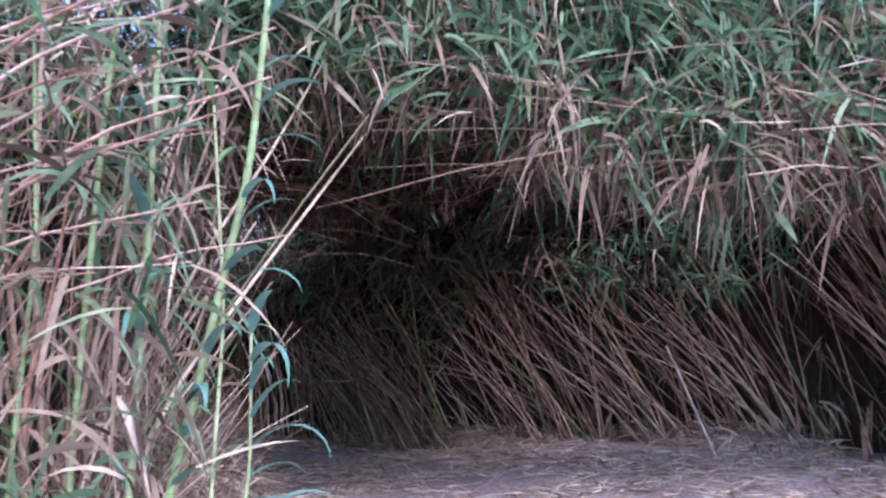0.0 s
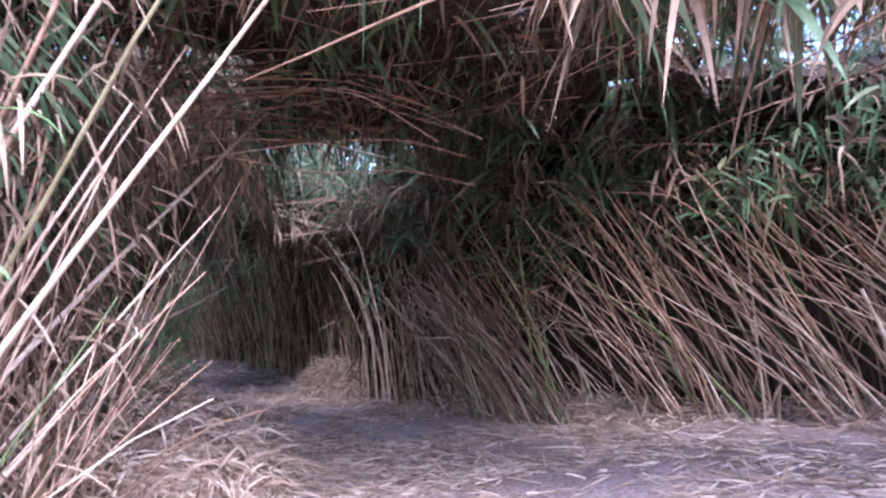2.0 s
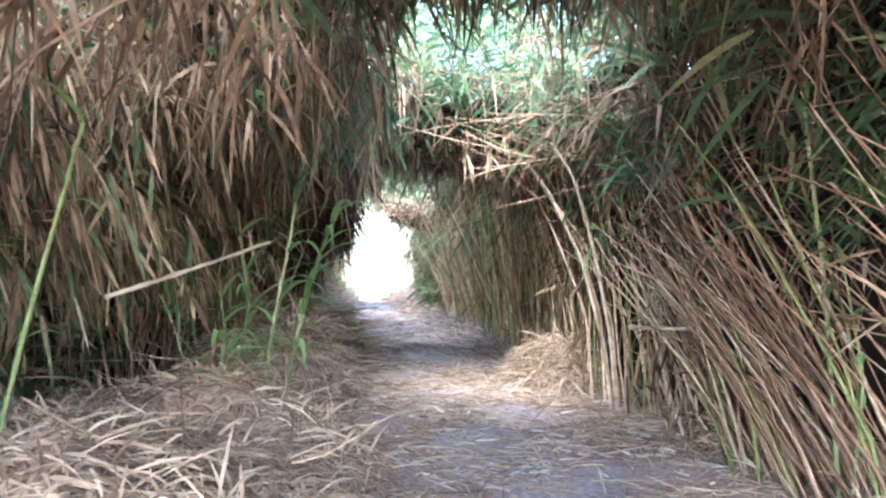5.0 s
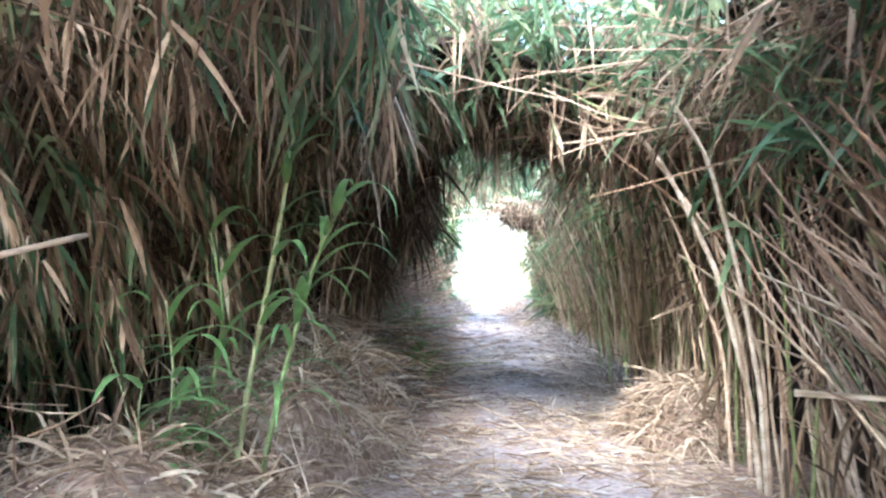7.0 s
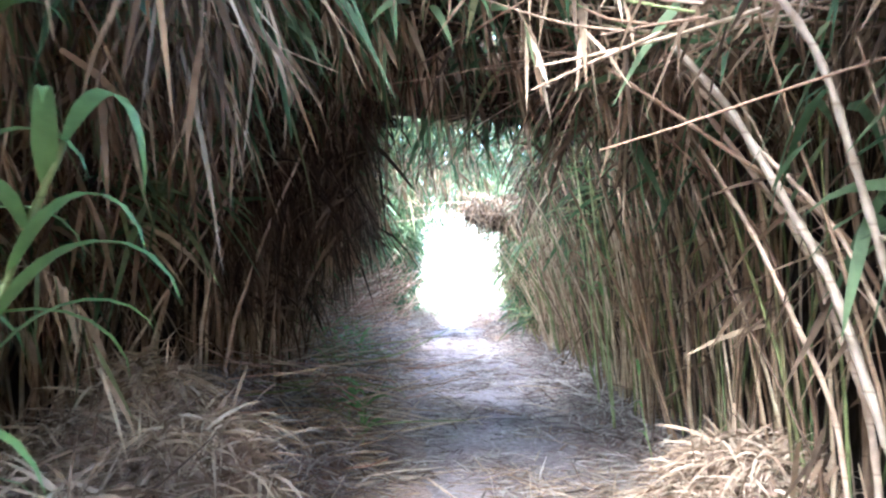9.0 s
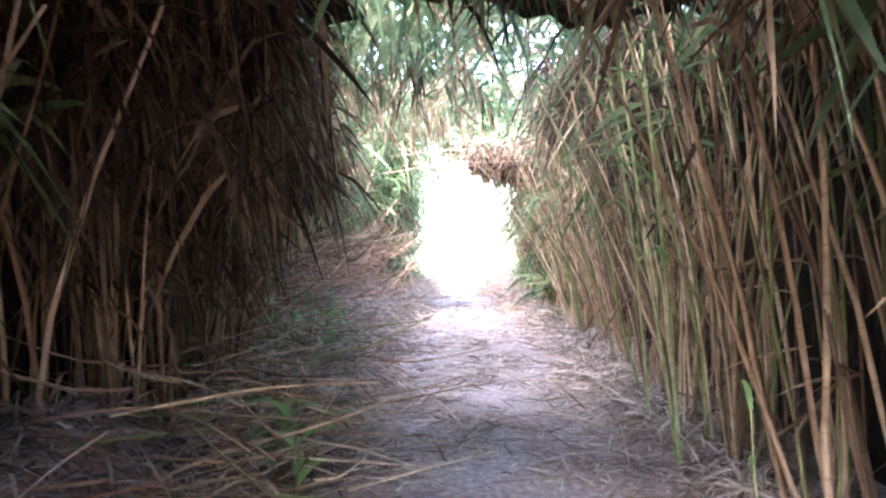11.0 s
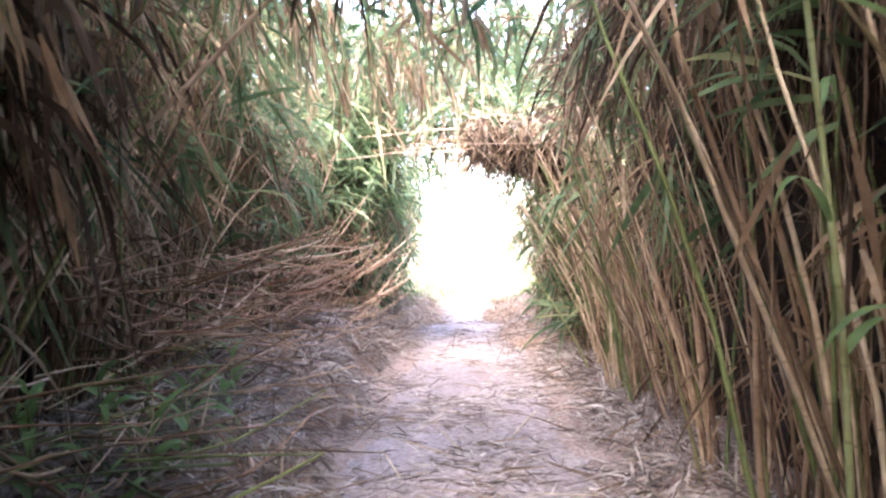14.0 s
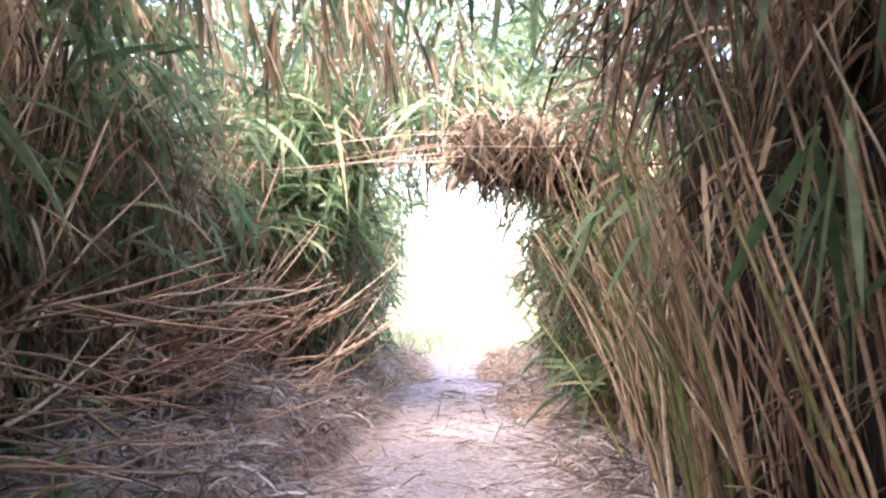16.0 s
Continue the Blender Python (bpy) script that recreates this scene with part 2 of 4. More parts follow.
def build_ground():
    xs = np.concatenate(([-900, -200, -60, -30], np.arange(-22, 12.01, 0.25), [20, 40, 200, 900]))
    ys = np.concatenate(([-900, -200, -40, -12], np.arange(-5, 32.01, 0.25), [40, 60, 200, 900]))
    verts = []
    for y in ys:
        for x in xs:
            z = float(ground_z(x, y))
            if -22 <= x <= 12 and -5 <= y <= 32:
                z += 0.05 * noise.noise((x * 0.7, y * 0.7, 0)) + 0.02 * noise.noise((x * 2.5, y * 2.5, 3))
            verts.append((x, y, z))
    w = len(xs)
    i, j = np.meshgrid(np.arange(len(ys) - 1), np.arange(w - 1), indexing="ij")
    a = (i * w + j).ravel()
    quads = np.stack([a, a + 1, a + w + 1, a + w], 1)
    ob = bulk("ground", verts, quads, [], mat_ground, kind="structure", label="trodden brown earth path scattered with dry reed straw")
    return ob


build_ground()


def build_track():
    """The trodden middle of the way, greyer than the earth beside it."""
    mat = rough_material("grey_dust", [(0.3, (0.22, 0.185, 0.18)), (0.5, (0.34, 0.29, 0.285)), (0.7, (0.50, 0.44, 0.43))], 22.0, 0.03)
    fs = np.arange(2.0, 26.0, 0.22)
    verts, across = [], 9
    for f in fs:
        mid, half = 0.75 + 0.025 * f, 0.75 + 0.2 * min(1.0, max(0.0, f - 9) / 3) + 0.2 * noise.noise((f * 0.8, 0, 0)) - 0.5 * max(0.0, 3.5 - f) / 1.5
        for k in range(across):
            r = mid + half * (2 * k / (across - 1) - 1) + 0.12 * noise.noise((f * 2.0, k, 4))
            p = at(f, r)
            x, y = float(p[0]), float(p[1])
            z = float(ground_z(x, y)) + 0.05 * noise.noise((x * 0.7, y * 0.7, 0)) + 0.02 * noise.noise((x * 2.5, y * 2.5, 3))
            edge = 1 if 0 < k < across - 1 else 0
            verts.append((x, y, z + (0.009 if edge else -0.02)))
    n = len(fs)
    quads = [(i * across + k, i * across + k + 1, (i + 1) * across + k + 1, (i + 1) * across + k) for i in range(n - 1) for k in range(across - 1)]
    return bulk("path", verts, quads, [], mat, label="grey trodden dust track through the reeds", kind="structure")


build_track()


# ---- thickets ----
def thicket(name, line, s0, s1, side, label, canes=120, far=250, lean=(2, 10), along=(-8, 12), bows=(0, 4), height=(2.6, 3.6), deep=0.9,
            dry=2500, green=400, shapes=cane_shapes, dry_z=(0.2, 3.3), green_z=(1.6, 3.8), hang=0.7, dry_in=0.15, fine=1.0, thick=(1.0, 1.75), withered=None):
    """A stretch of reed bed along a line. side: +1 where the path lies to the left of the line's way, -1 to its right."""
    mid = line.at((s0 + s1) / 2)
    place = np.array((mid[0], mid[1], float(ground_z(*mid))))
    root = thing(name, place, label, "reed bed", "reed beds along the tunnel")

    def scatter(n, back0, back1):
        s = rng.uniform(s0, s1, n * 3)
        tuft = np.array([noise.noise((v * 2.3, back1, side)) + 0.5 * noise.noise((v * 6.1, back1, side)) for v in s])
        s = s[np.argsort(-tuft + rng.normal(0, 0.35, n * 3))][:n]
        w = line.way(s)
        inward = np.stack([-w[:, 1], w[:, 0]], 1) * side
        p = line.at(s) - inward * rng.uniform(back0, back1, n)[:, None]
        return p, w, inward

    p, w, inward = scatter(canes, 0.0, deep * 0.6)
    for k in range(canes):
        h = inward[k] * math.tan(radians(rng.uniform(*lean))) + w[k] * math.tan(radians(rng.uniform(*along))) + rng.normal(0, 0.09, 2)
        kind_of = shapes if rng.random() < 0.72 else cane_shapes_mixed
        c = cane(root, kind_of, (*(p[k] - place[:2]), float(ground_z(*p[k])) - place[2] - 0.04), math.atan2(h[1], h[0]),
                 math.degrees(math.atan(np.linalg.norm(h))), int(rng.integers(*bows)) + 7 * int(rng.integers(2)), rng.uniform(*height), rng.uniform(*thick))
    p, w, inward = scatter(far, deep * 0.2, deep * 1.5)
    base = np.column_stack((p, ground_z(p[:, 0], p[:, 1]) - 0.03))
    h = inward * np.tan(np.radians(rng.uniform(lean[0] - 4, lean[1], far)))[:, None] + w * np.tan(np.radians(rng.uniform(along[0] - 5, along[1] + 5, far)))[:, None]
    way = np.column_stack((h + rng.normal(0, 0.08, (far, 2)), np.ones(far)))
    bend = np.column_stack((inward * rng.uniform(-0.05, 0.15, far)[:, None], -rng.uniform(0, 0.05, far)))
    v, q, t = tubes(local(base, place), way, bend, rng.uniform(height[0], height[1] + 0.6, far), rng.uniform(0.007, 0.013, far))
    bulk("canes_behind", v, q, t, mat_canes_far, root, "tangle of thin brown canes", "stuff")

    def blade_mass(n, zr, mat, nm, size, lab, updir, back):
        if n <= 0:
            return
        m = max(1, n // 9)
        p, w, inward = scatter(m, *back)
        z = rng.uniform(*zr, m)
        # upper blades hang further in, as the stems arch over
        p = p + inward * (np.clip(z - 1.2, 0, 3) * rng.uniform(0.0, 2 * dry_in, m) * 1.5)[:, None]
        base = np.column_stack((p, z + ground_z(p[:, 0], p[:, 1])))
        way = np.column_stack((inward * rng.uniform(-0.2, 0.9, m)[:, None] + rng.normal(0, 0.5, (m, 2)), rng.normal(updir, 0.55, m)))
        pick = rng.integers(m, size=n)
        base = base[pick] + rng.normal(0, 0.09, (n, 3))
        way = unit(way[pick]) + rng.normal(0, 0.38, (n, 3))
        v, q, t = blades(local(base, place), way, rng.uniform(*size[:2], n) * fine, rng.uniform(*size[2:], n) * fine, rng.uniform(0.1, 0.8, n), 4 if mat is mat_green else 3)
        bulk(nm, v, q, t, mat, root, lab, "stuff")

    blade_mass(dry, dry_z, withered or mat_dry, "dry_leaves", (0.12, 0.55, 0.010, 0.036), "withered brown hanging reed leaves", -hang, (-0.1, deep * 1.2))
    blade_mass(green, green_z, mat_green, "green_leaves", (0.3, 0.75, 0.022, 0.055), "long green reed leaves", 0.1, (-0.1, deep * 1.2))
    return root


SR = right_line.s
SL = left_line.s
COLLAPSED = "thicket of leaning dry brown reed canes beside the path"
GREENISH = "dense stand of tan and green reed canes arching over the path"
HANGING = "dark bank of withered hanging reed leaves and canes"
# right-hand side, from the near mouth on
# This stretch is added out of view; it closes the mouth to darken inside.
thicket("reed_thicket", right_line, SR[0], SR[2], 1, COLLAPSED, 150, 120, (4, 14), (8, 30), (0, 4), (2.2, 3.2), dry=700)
thicket("reed_thicket", right_line, SR[2], SR[4], 1, COLLAPSED, 95, 30, (4, 16), (6, 40), (0, 5), (1.9, 2.9), dry=350, green=500, green_z=(2.0, 3.6))
thicket("reed_thicket", right_line, SR[4], SR[6], 1, COLLAPSED, 90, 30, (3, 15), (10, 50), (0, 5), (1.8, 3.0), dry=350, green=700, green_z=(1.7, 3.6))
thicket("reed_thicket", right_line, SR[6], SR[7], 1, COLLAPSED, 95, 35, (0, 12), (8, 50), (0, 5), (1.8, 3.0), dry=500, green=500)
thicket("reed_thicket", right_line, SR[7], SR[8], 1, GREENISH, 34, 30, (-2, 5), (-4, 14), (0, 3), (2.4, 3.2), dry=300, green=120, shapes=cane_shapes_mixed)
thicket("reed_thicket", right_line, SR[8], SR[9], 1, GREENISH, 64, 20, (-4, 6), (-7, 11), (0, 3), (2.8, 3.6), dry=120, green=60, thick=(0.7, 1.5), shapes=cane_shapes_mixed)
thicket("reed_thicket", right_line, SR[9], SR[11], 1, GREENISH, 80, 20, (-3, 7), (-7, 12), (0, 4), (2.8, 3.6), dry=250, green=100, thick=(0.7, 1.5), shapes=cane_shapes_mixed)
thicket("reed_thicket", right_line, SR[11], SR[13], 1, GREENISH, 110, 50, (2, 15), (-6, 10), (0, 4), (2.2, 3.0), dry=700, green=250, shapes=cane_shapes_mixed)
thicket("reed_thicket", right_line, SR[13], SR[15], 1, GREENISH, 120, 200, (0, 12), (-10, 10), (0, 4), (2.0, 2.8), dry=2500, green=2500, shapes=cane_shapes_mixed, green_z=(0.6, 3.2))
# left-hand side
thicket("reed_thicket", left_line, SL[0], SL[2], -1, "front of a reed bed of dry canes and green leaves", 150, 200, (-3, 12), (-8, 18), (0, 3), (2.2, 3.6), dry=2500, green=3300, green_z=(0.3, 4.0))
thicket("reed_thicket", left_line, SL[2], SL[5], -1, "leaning dry reed canes with brown leaves at the tunnel mouth", 220, 240, (-12, 22), (-45, 45), (0, 5), (0.8, 2.0), fine=0.6, thick=(0.6, 1.05), dry=5200, green=500, dry_z=(0.2, 3.0))
thicket("reed_thicket", left_line, SL[5], SL[7], -1, HANGING, 90, 160, (-2, 8), (-20, 20), (0, 4), (2.6, 3.6), dry=3800, green=1300, dry_in=0.3, dry_z=(1.5, 3.8), green_z=(0.3, 3.8))
thicket("reed_thicket", left_line, SL[7], SL[8], -1, HANGING, 40, 120, (-2, 8), (-15, 15), (0, 4), (2.6, 3.6), dry=1500, green=600, dry_in=0.26, dry_z=(1.4, 3.5))
thicket("reed_thicket", left_line, SL[8], SL[10], -1, "dark bulging column of withered leaves and upright canes", 45, 90, (-3, 4), (-8, 8), (0, 2), (2.6, 3.4), dry=4200, green=200, dry_in=0.13, dry_z=(1.3, 3.3), hang=1.1, withered=mat_dry_shaded)
thicket("reed_thicket", left_line, SL[10], SL[12], -1, HANGING, 90, 220, (-2, 10), (-15, 15), (0, 4), (2.6, 3.6), dry=2600, green=700, dry_in=0.14, dry_z=(1.1, 3.4), green_z=(0.4, 3.6), withered=mat_dry)
thicket("reed_thicket", left_line, SL[12], SL[14], -1, "bank of dry and green reeds near the tunnel's end", 140, 300, (-4, 12), (-20, 25), (0, 4), (1.8, 3.4), dry=3200, green=1800, dry_in=0.14, dry_z=(0.9, 3.2), green_z=(1.5, 3.8))
thicket("reed_thicket", left_line, SL[14], SL[16], -1, "green reeds at the tunnel's end", 80, 200, (0, 10), (-10, 10), (0, 4), (2.0, 2.8), dry=1500, green=3500, green_z=(0.6, 3.2))


# ---- dark backing added behind the stems and above the tunnel, for shade ----
def bank(name, line, s0, s1, side, back, top, label):
    """A lumpy near-black wall added behind the stems; stands for the deep shade there."""
    mid = line.at((s0 + s1) / 2)
    n, m = int((s1 - s0) / 0.3), 13
    s = np.linspace(s0, s1, n + 1)
    w = line.way(s)
    inward = np.stack([-w[:, 1], w[:, 0]], 1) * side
    p = line.at(s)
    verts = []
    for layer in (0, 1):
        for k in range(m + 1):
            z = top * k / m
            for i in range(n + 1):
                d = back + layer * 0.5 + 0.28 * noise.noise((s[i] * 1.3, z * 1.3, back)) - 0.25 * max(0, z - 1.8) * (1 if side else 0)
                x, y = p[i] - inward[i] * d
                zz = z + float(ground_z(x, y)) - 0.1 + (0.45 * noise.noise((s[i] * 1.7, 5.0, layer)) if k == m else 0)
                verts.append((x - mid[0], y - mid[1], zz))
    per = (m + 1) * (n + 1)
    quads = []
    for layer in (0, 1):
        for k in range(m):
            for i in range(n):
                a = layer * per + k * (n + 1) + i
                quads.append((a, a + 1, a + n + 2, a + n + 1))
    edge = [k * (n + 1) for k in range(m + 1)] + [m * (n + 1) + i for i in range(1, n + 1)] + [k * (n + 1) + n for k in range(m - 1, -1, -1)]
    quads += [(a, b, b + per, a + per) for a, b in zip(edge, edge[1:])]
    ob = bulk(name, verts, quads, [], mat_shade_reed, label=label)
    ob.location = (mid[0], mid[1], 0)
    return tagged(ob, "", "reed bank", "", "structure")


bank("shade_backing_right", right_line, SR[0], SR[15], 1, 0.8, 3.3, "near-black backing added behind the canes for deep shade")
bank("shade_backing_left", left_line, SL[0], SL[15], -1, 0.75, 3.3, "near-black backing added behind the hanging leaves for deep shade")


def in_poly(x, y, poly):
    inside = np.zeros(np.shape(x), bool)
    for (x0, y0), (x1, y1) in zip(poly, poly[1:] + poly[:1]):
        hit = ((y0 > y) != (y1 > y)) & (x < (x1 - x0) * (y - y0) / (y1 - y0 + 1e-9) + x0)
        inside ^= hit
    return inside


def band(f0, f1, r0, r1):
    return [tuple(at(f0, r0)[:2]), tuple(at(f1, r0)[:2]), tuple(at(f1, r1)[:2]), tuple(at(f0, r1)[:2])]


ROOF = [(-9.5, 4.6), (-1.8, 5.2), (0.0, 5.4), (3.0, 5.9), (9.5, 5.6), (10.5, 7.5), (4.0, 10.5), (1.0, 12.0), (-2.5, 15.0), *band(8, 10.8, 4.0, 4.0)[:2],
        *band(10.8, 9, -2.6, -2.6)[:2], tuple(at(6.6, -2.8)[:2]), tuple(at(3.0, -4.0)[:2]), (-9.5, 8.0)]
GAP = band(3.1, 7.2, -0.25, 1.05)
# Unseen opening added to let light onto the right-hand canes.
NEAR_GAP = [(1.0, 6.3), (4.3, 6.1), (3.8, 8.4), (1.2, 8.9)]


def roof_z(x, y):
    f = (x - O[0]) * D[0] + (y - O[1]) * D[1]
    return np.interp(f, [-4, 0, 3, 7, 9, 12, 14, 20], [2.75, 3.1, 3.2, 2.85, 2.7, 2.7, 2.9, 2.9])


# Near-black sheet added over the tunnel to block light; openings let it in.
def build_roof():
    step = 0.22
    xs, ys = np.arange(-15, 11, step), np.arange(3.8, 24, step)
    X, Y = np.meshgrid(xs, ys)
    jx = X + 0.25 * np.vectorize(lambda a, b: noise.noise((a * 2, b * 2, 1)))(X, Y)
    jy = Y + 0.25 * np.vectorize(lambda a, b: noise.noise((a * 2, b * 2, 9)))(X, Y)
    # Bands off the middle are openings added to light the side walls.
    keep = in_poly(jx, jy, ROOF) & ~in_poly(jx, jy, band(3.1, 6.5, -0.8, 1.7)) & ~in_poly(jx, jy, NEAR_GAP) & ~in_poly(jx, jy, band(1.2, 3.9, -3.0, -1.3)) & ~in_poly(jx, jy, band(8.6, 10.2, 1.3, 2.1)) & ~in_poly(jx, jy, band(10.0, 12.5, -0.2, 0.8))
    keep |= in_poly(jx, jy, band(13.0, 17.0, 2.7, 4.2)) | in_poly(jx, jy, band(9.0, 13.5, -3.0, -0.5))
    speckle = np.vectorize(lambda a, b: noise.noise((a * 2.2, b * 2.2, 4)))(X, Y)
    keep &= speckle > np.where(Y < 10, -0.55, -0.45)
    lump = np.vectorize(lambda a, b: noise.noise((a * 1.1, b * 1.1, 7)))(X, Y)
    low = roof_z(X, Y) + 0.28 + 0.25 * lump
    c = (0.0, 9.0)
    w = len(xs)
    h = len(ys)
    verts = np.concatenate([np.column_stack((X.ravel() - c[0], Y.ravel() - c[1], z.ravel())) for z in (low, low + 0.06 + 0.04 * speckle)])
    quads = []
    n = w * h
    cell = keep[:-1, :-1]
    for i in range(h - 1):
        for j in range(w - 1):
            if not cell[i, j]:
                continue
            a = i * w + j
            q = (a, a + 1, a + w + 1, a + w)
            quads += [q, tuple(n + k for k in q)]
            for (di, dj), (u, v) in (((-1, 0), (0, 1)), ((0, 1), (1, 2)), ((1, 0), (2, 3)), ((0, -1), (3, 0))):
                ii, jj = i + di, j + dj
                if not (0 <= ii < h - 1 and 0 <= jj < w - 1 and cell[ii, jj]):
                    quads.append((q[u], q[v], n + q[v], n + q[u]))
    used = np.unique(np.array(quads))
    remap = np.zeros(2 * n, int)
    remap[used] = np.arange(len(used))
    ob = bulk("roof_light_block", verts[used], remap[np.array(quads)], [], mat_shade_reed, label="near-black roof sheet added above the tunnel to block light")
    ob.location = (*c, 0)
    return tagged(ob, "", "reed roof", "", "structure")


build_roof()


def canopy(name, poly, label, dry, green, z0, z1, canes=60, heading=None, gap=True, droop=-0.5, size=(0.18, 0.62), withered=None):
    """Leaves and leaning stems overhead, over a patch of the plan."""
    P = np.array(poly)
    c = P.mean(0)
    place = np.array((c[0], c[1], (z0 + z1) / 2))
    root = thing(name, place, label, "reed canopy", "reed canopy over the path")

    def scatter(n):
        out = []
        while len(out) < n:
            q = rng.uniform(P.min(0), P.max(0), (n * 2, 2))
            ok = in_poly(q[:, 0], q[:, 1], poly)
            if gap:
                ok &= ~in_poly(q[:, 0], q[:, 1], GAP) & (~in_poly(q[:, 0], q[:, 1], NEAR_GAP) | (rng.random(len(q)) < 0.35))
            out += list(q[ok])
        return np.array(out[:n])

    for n, mat, nm, lab, up in ((dry, withered or mat_dry, "dry_leaves", "withered brown hanging reed leaves", droop), (green, mat_green, "green_leaves", "long green reed leaves", 0.0)):
        if n:
            m = max(1, n // 9)
            q = scatter(m)
            z = rng.uniform(z0, z1, m) + roof_z(q[:, 0], q[:, 1]) - 2.8
            way = np.column_stack((rng.normal(0, 0.6, (m, 2)), rng.normal(up, 0.5, m)))
            pick = rng.integers(m, size=n)
            spots = np.column_stack((q, z))[pick] + rng.normal(0, 0.1, (n, 3))
            way = unit(way[pick]) + rng.normal(0, 0.38, (n, 3))
            v, qd, t = blades(local(spots, place), way, rng.uniform(*size, n), rng.uniform(0.014, 0.052, n) * (1.0 if mat is mat_green else 0.7), rng.uniform(0.1, 0.9, n), 4 if mat is mat_green else 3)
            bulk(nm, v, qd, t, mat, root, lab, "stuff")
    if canes:
        q = scatter(canes)
        for k in range(canes):
            ang = rng.normal(*heading) if heading else rng.uniform(0, 6.28)
            z = rng.uniform(z0, z1) + float(roof_z(*q[k])) - 2.8
            cane(root, cane_shapes, (q[k][0] - place[0], q[k][1] - place[1], z - place[2]), ang, rng.uniform(78, 98), int(rng.integers(0, 2)) + 7 * int(rng.integers(2)), rng.uniform(0.9, 1.9), 0.9)
    return root


FRONT_LABEL = "shaggy overhanging fringe of green and brown reeds above the tunnel mouth"
canopy("reed_canopy", [(-9, 3.2), (-1.6, 4.1), (-1.4, 5.8), (-9, 5.4)], FRONT_LABEL, 4500, 5200, 2.6, 4.3, 110, (0.3, 0.4))
canopy("reed_canopy", [(-1.7, 4.5), (0.8, 5.0), (0.8, 6.6), (-1.7, 6.4)], FRONT_LABEL, 3200, 5500, 3.05, 4.3, 70, (0.3, 0.4), droop=-0.25, size=(0.14, 0.45))
canopy("reed_canopy", [(0.8, 5.1), (4.2, 5.2), (4.2, 6.8), (0.8, 6.6)], FRONT_LABEL, 4000, 8500, 2.9, 4.4, 50, (2.6, 0.6), droop=-0.3, size=(0.15, 0.5))
canopy("reed_canopy", [(0.6, 5.0), (5.0, 4.9), (5.0, 5.5), (0.6, 5.5)], "fringe of dry pinkish reed leaves hanging at the tunnel mouth", 1500, 300, 2.6, 3.15, 90, (2.7, 0.9), droop=-0.35, size=(0.15, 0.45))
canopy("reed_canopy", [(4.2, 5.2), (9, 4.8), (9, 6.8), (4.2, 6.8)], FRONT_LABEL, 4000, 7000, 2.4, 4.4, 40, (2.6, 0.6))
canopy("reed_canopy", [(-2.5, 6.2), (5.0, 6.6), (3.0, 9.6), (-0.5, 11.0), (-4.5, 9.0)], "dark underside of matted reeds overhead", 4200, 2300, 2.85, 3.5, 170, (2.4, 0.5), droop=-0.15, size=(0.1, 0.36), withered=mat_dry_shaded)
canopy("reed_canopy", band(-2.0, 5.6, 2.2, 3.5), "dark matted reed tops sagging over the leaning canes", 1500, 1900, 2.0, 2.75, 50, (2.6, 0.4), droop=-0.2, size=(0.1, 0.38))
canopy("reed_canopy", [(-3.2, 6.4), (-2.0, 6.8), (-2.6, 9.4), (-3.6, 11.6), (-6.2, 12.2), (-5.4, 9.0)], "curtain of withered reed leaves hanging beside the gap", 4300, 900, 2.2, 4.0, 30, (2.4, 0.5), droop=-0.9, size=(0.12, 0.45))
canopy("reed_canopy", band(7.0, 9.4, -1.8, 3.0), "dark underside of matted reeds overhead", 2600, 1000, 2.85, 3.3, 40, (2.8, 0.5), droop=-0.6, size=(0.15, 0.4), withered=mat_dry_shaded)
canopy("reed_canopy", band(7.6, 13, -3.0, 4.0), "green reed tops lit by the sky above the tunnel", 600, 12500, 3.1, 6.0, 30, (1.0, 1.5))
canopy("reed_canopy", band(5.9, 7.3, -1.1, 2.0), "green leaves spilling over the tunnel's inner lip", 900, 1800, 2.95, 3.6, 40, (3.0, 0.5), gap=False, size=(0.14, 0.42))
canopy("reed_canopy", band(3.0, 7.0, -1.4, -0.35), "curtain of withered and green reed leaves hanging beside the gap", 1500, 1500, 2.45, 4.0, 20, (2.4, 0.5), gap=False, droop=-1.0, size=(0.2, 0.6))
canopy("reed_canopy", band(2.0, 3.2, -0.6, 2.4), "ragged clumps of dead and green leaves hanging from the roof's edge", 1800, 1100, 2.95, 3.6, 30, (2.4, 0.6), droop=-1.0, size=(0.15, 0.5))
canopy("reed_canopy", band(17.8, 18.9, 1.25, 2.5), "dark nest-like clump of matted dead reeds hanging over the path", 2600, 40, 2.33, 2.72, 40, (3.0, 0.5), size=(0.12, 0.32))
canopy("reed_canopy", band(11, 17.0, 2.0, 3.6), "dark mass of dead leaves above the canes", 4000, 700, 2.7, 3.5, 60, (2.8, 0.5), droop=-0.9, withered=mat_dry_shaded)
canopy("reed_canopy", band(8.6, 12.0, -1.6, -0.25), "dark bulge of withered leaves hanging from the bank", 4500, 60, 2.05, 3.2, 20, (2.8, 0.5), droop=-0.9, withered=mat_dry_shaded)
canopy("reed_canopy", [tuple(at(6.0, 1.2)[:2]), tuple(at(8.4, 1.2)[:2]), tuple(at(8.4, 3.4)[:2]), tuple(at(3.0, 3.4)[:2]), tuple(at(3.6, 2.0)[:2])],
       "matted bundle of broken dry canes on top of the thicket", 2500, 500, 2.5, 2.95, 110, (3.0, 0.5), droop=-0.3)
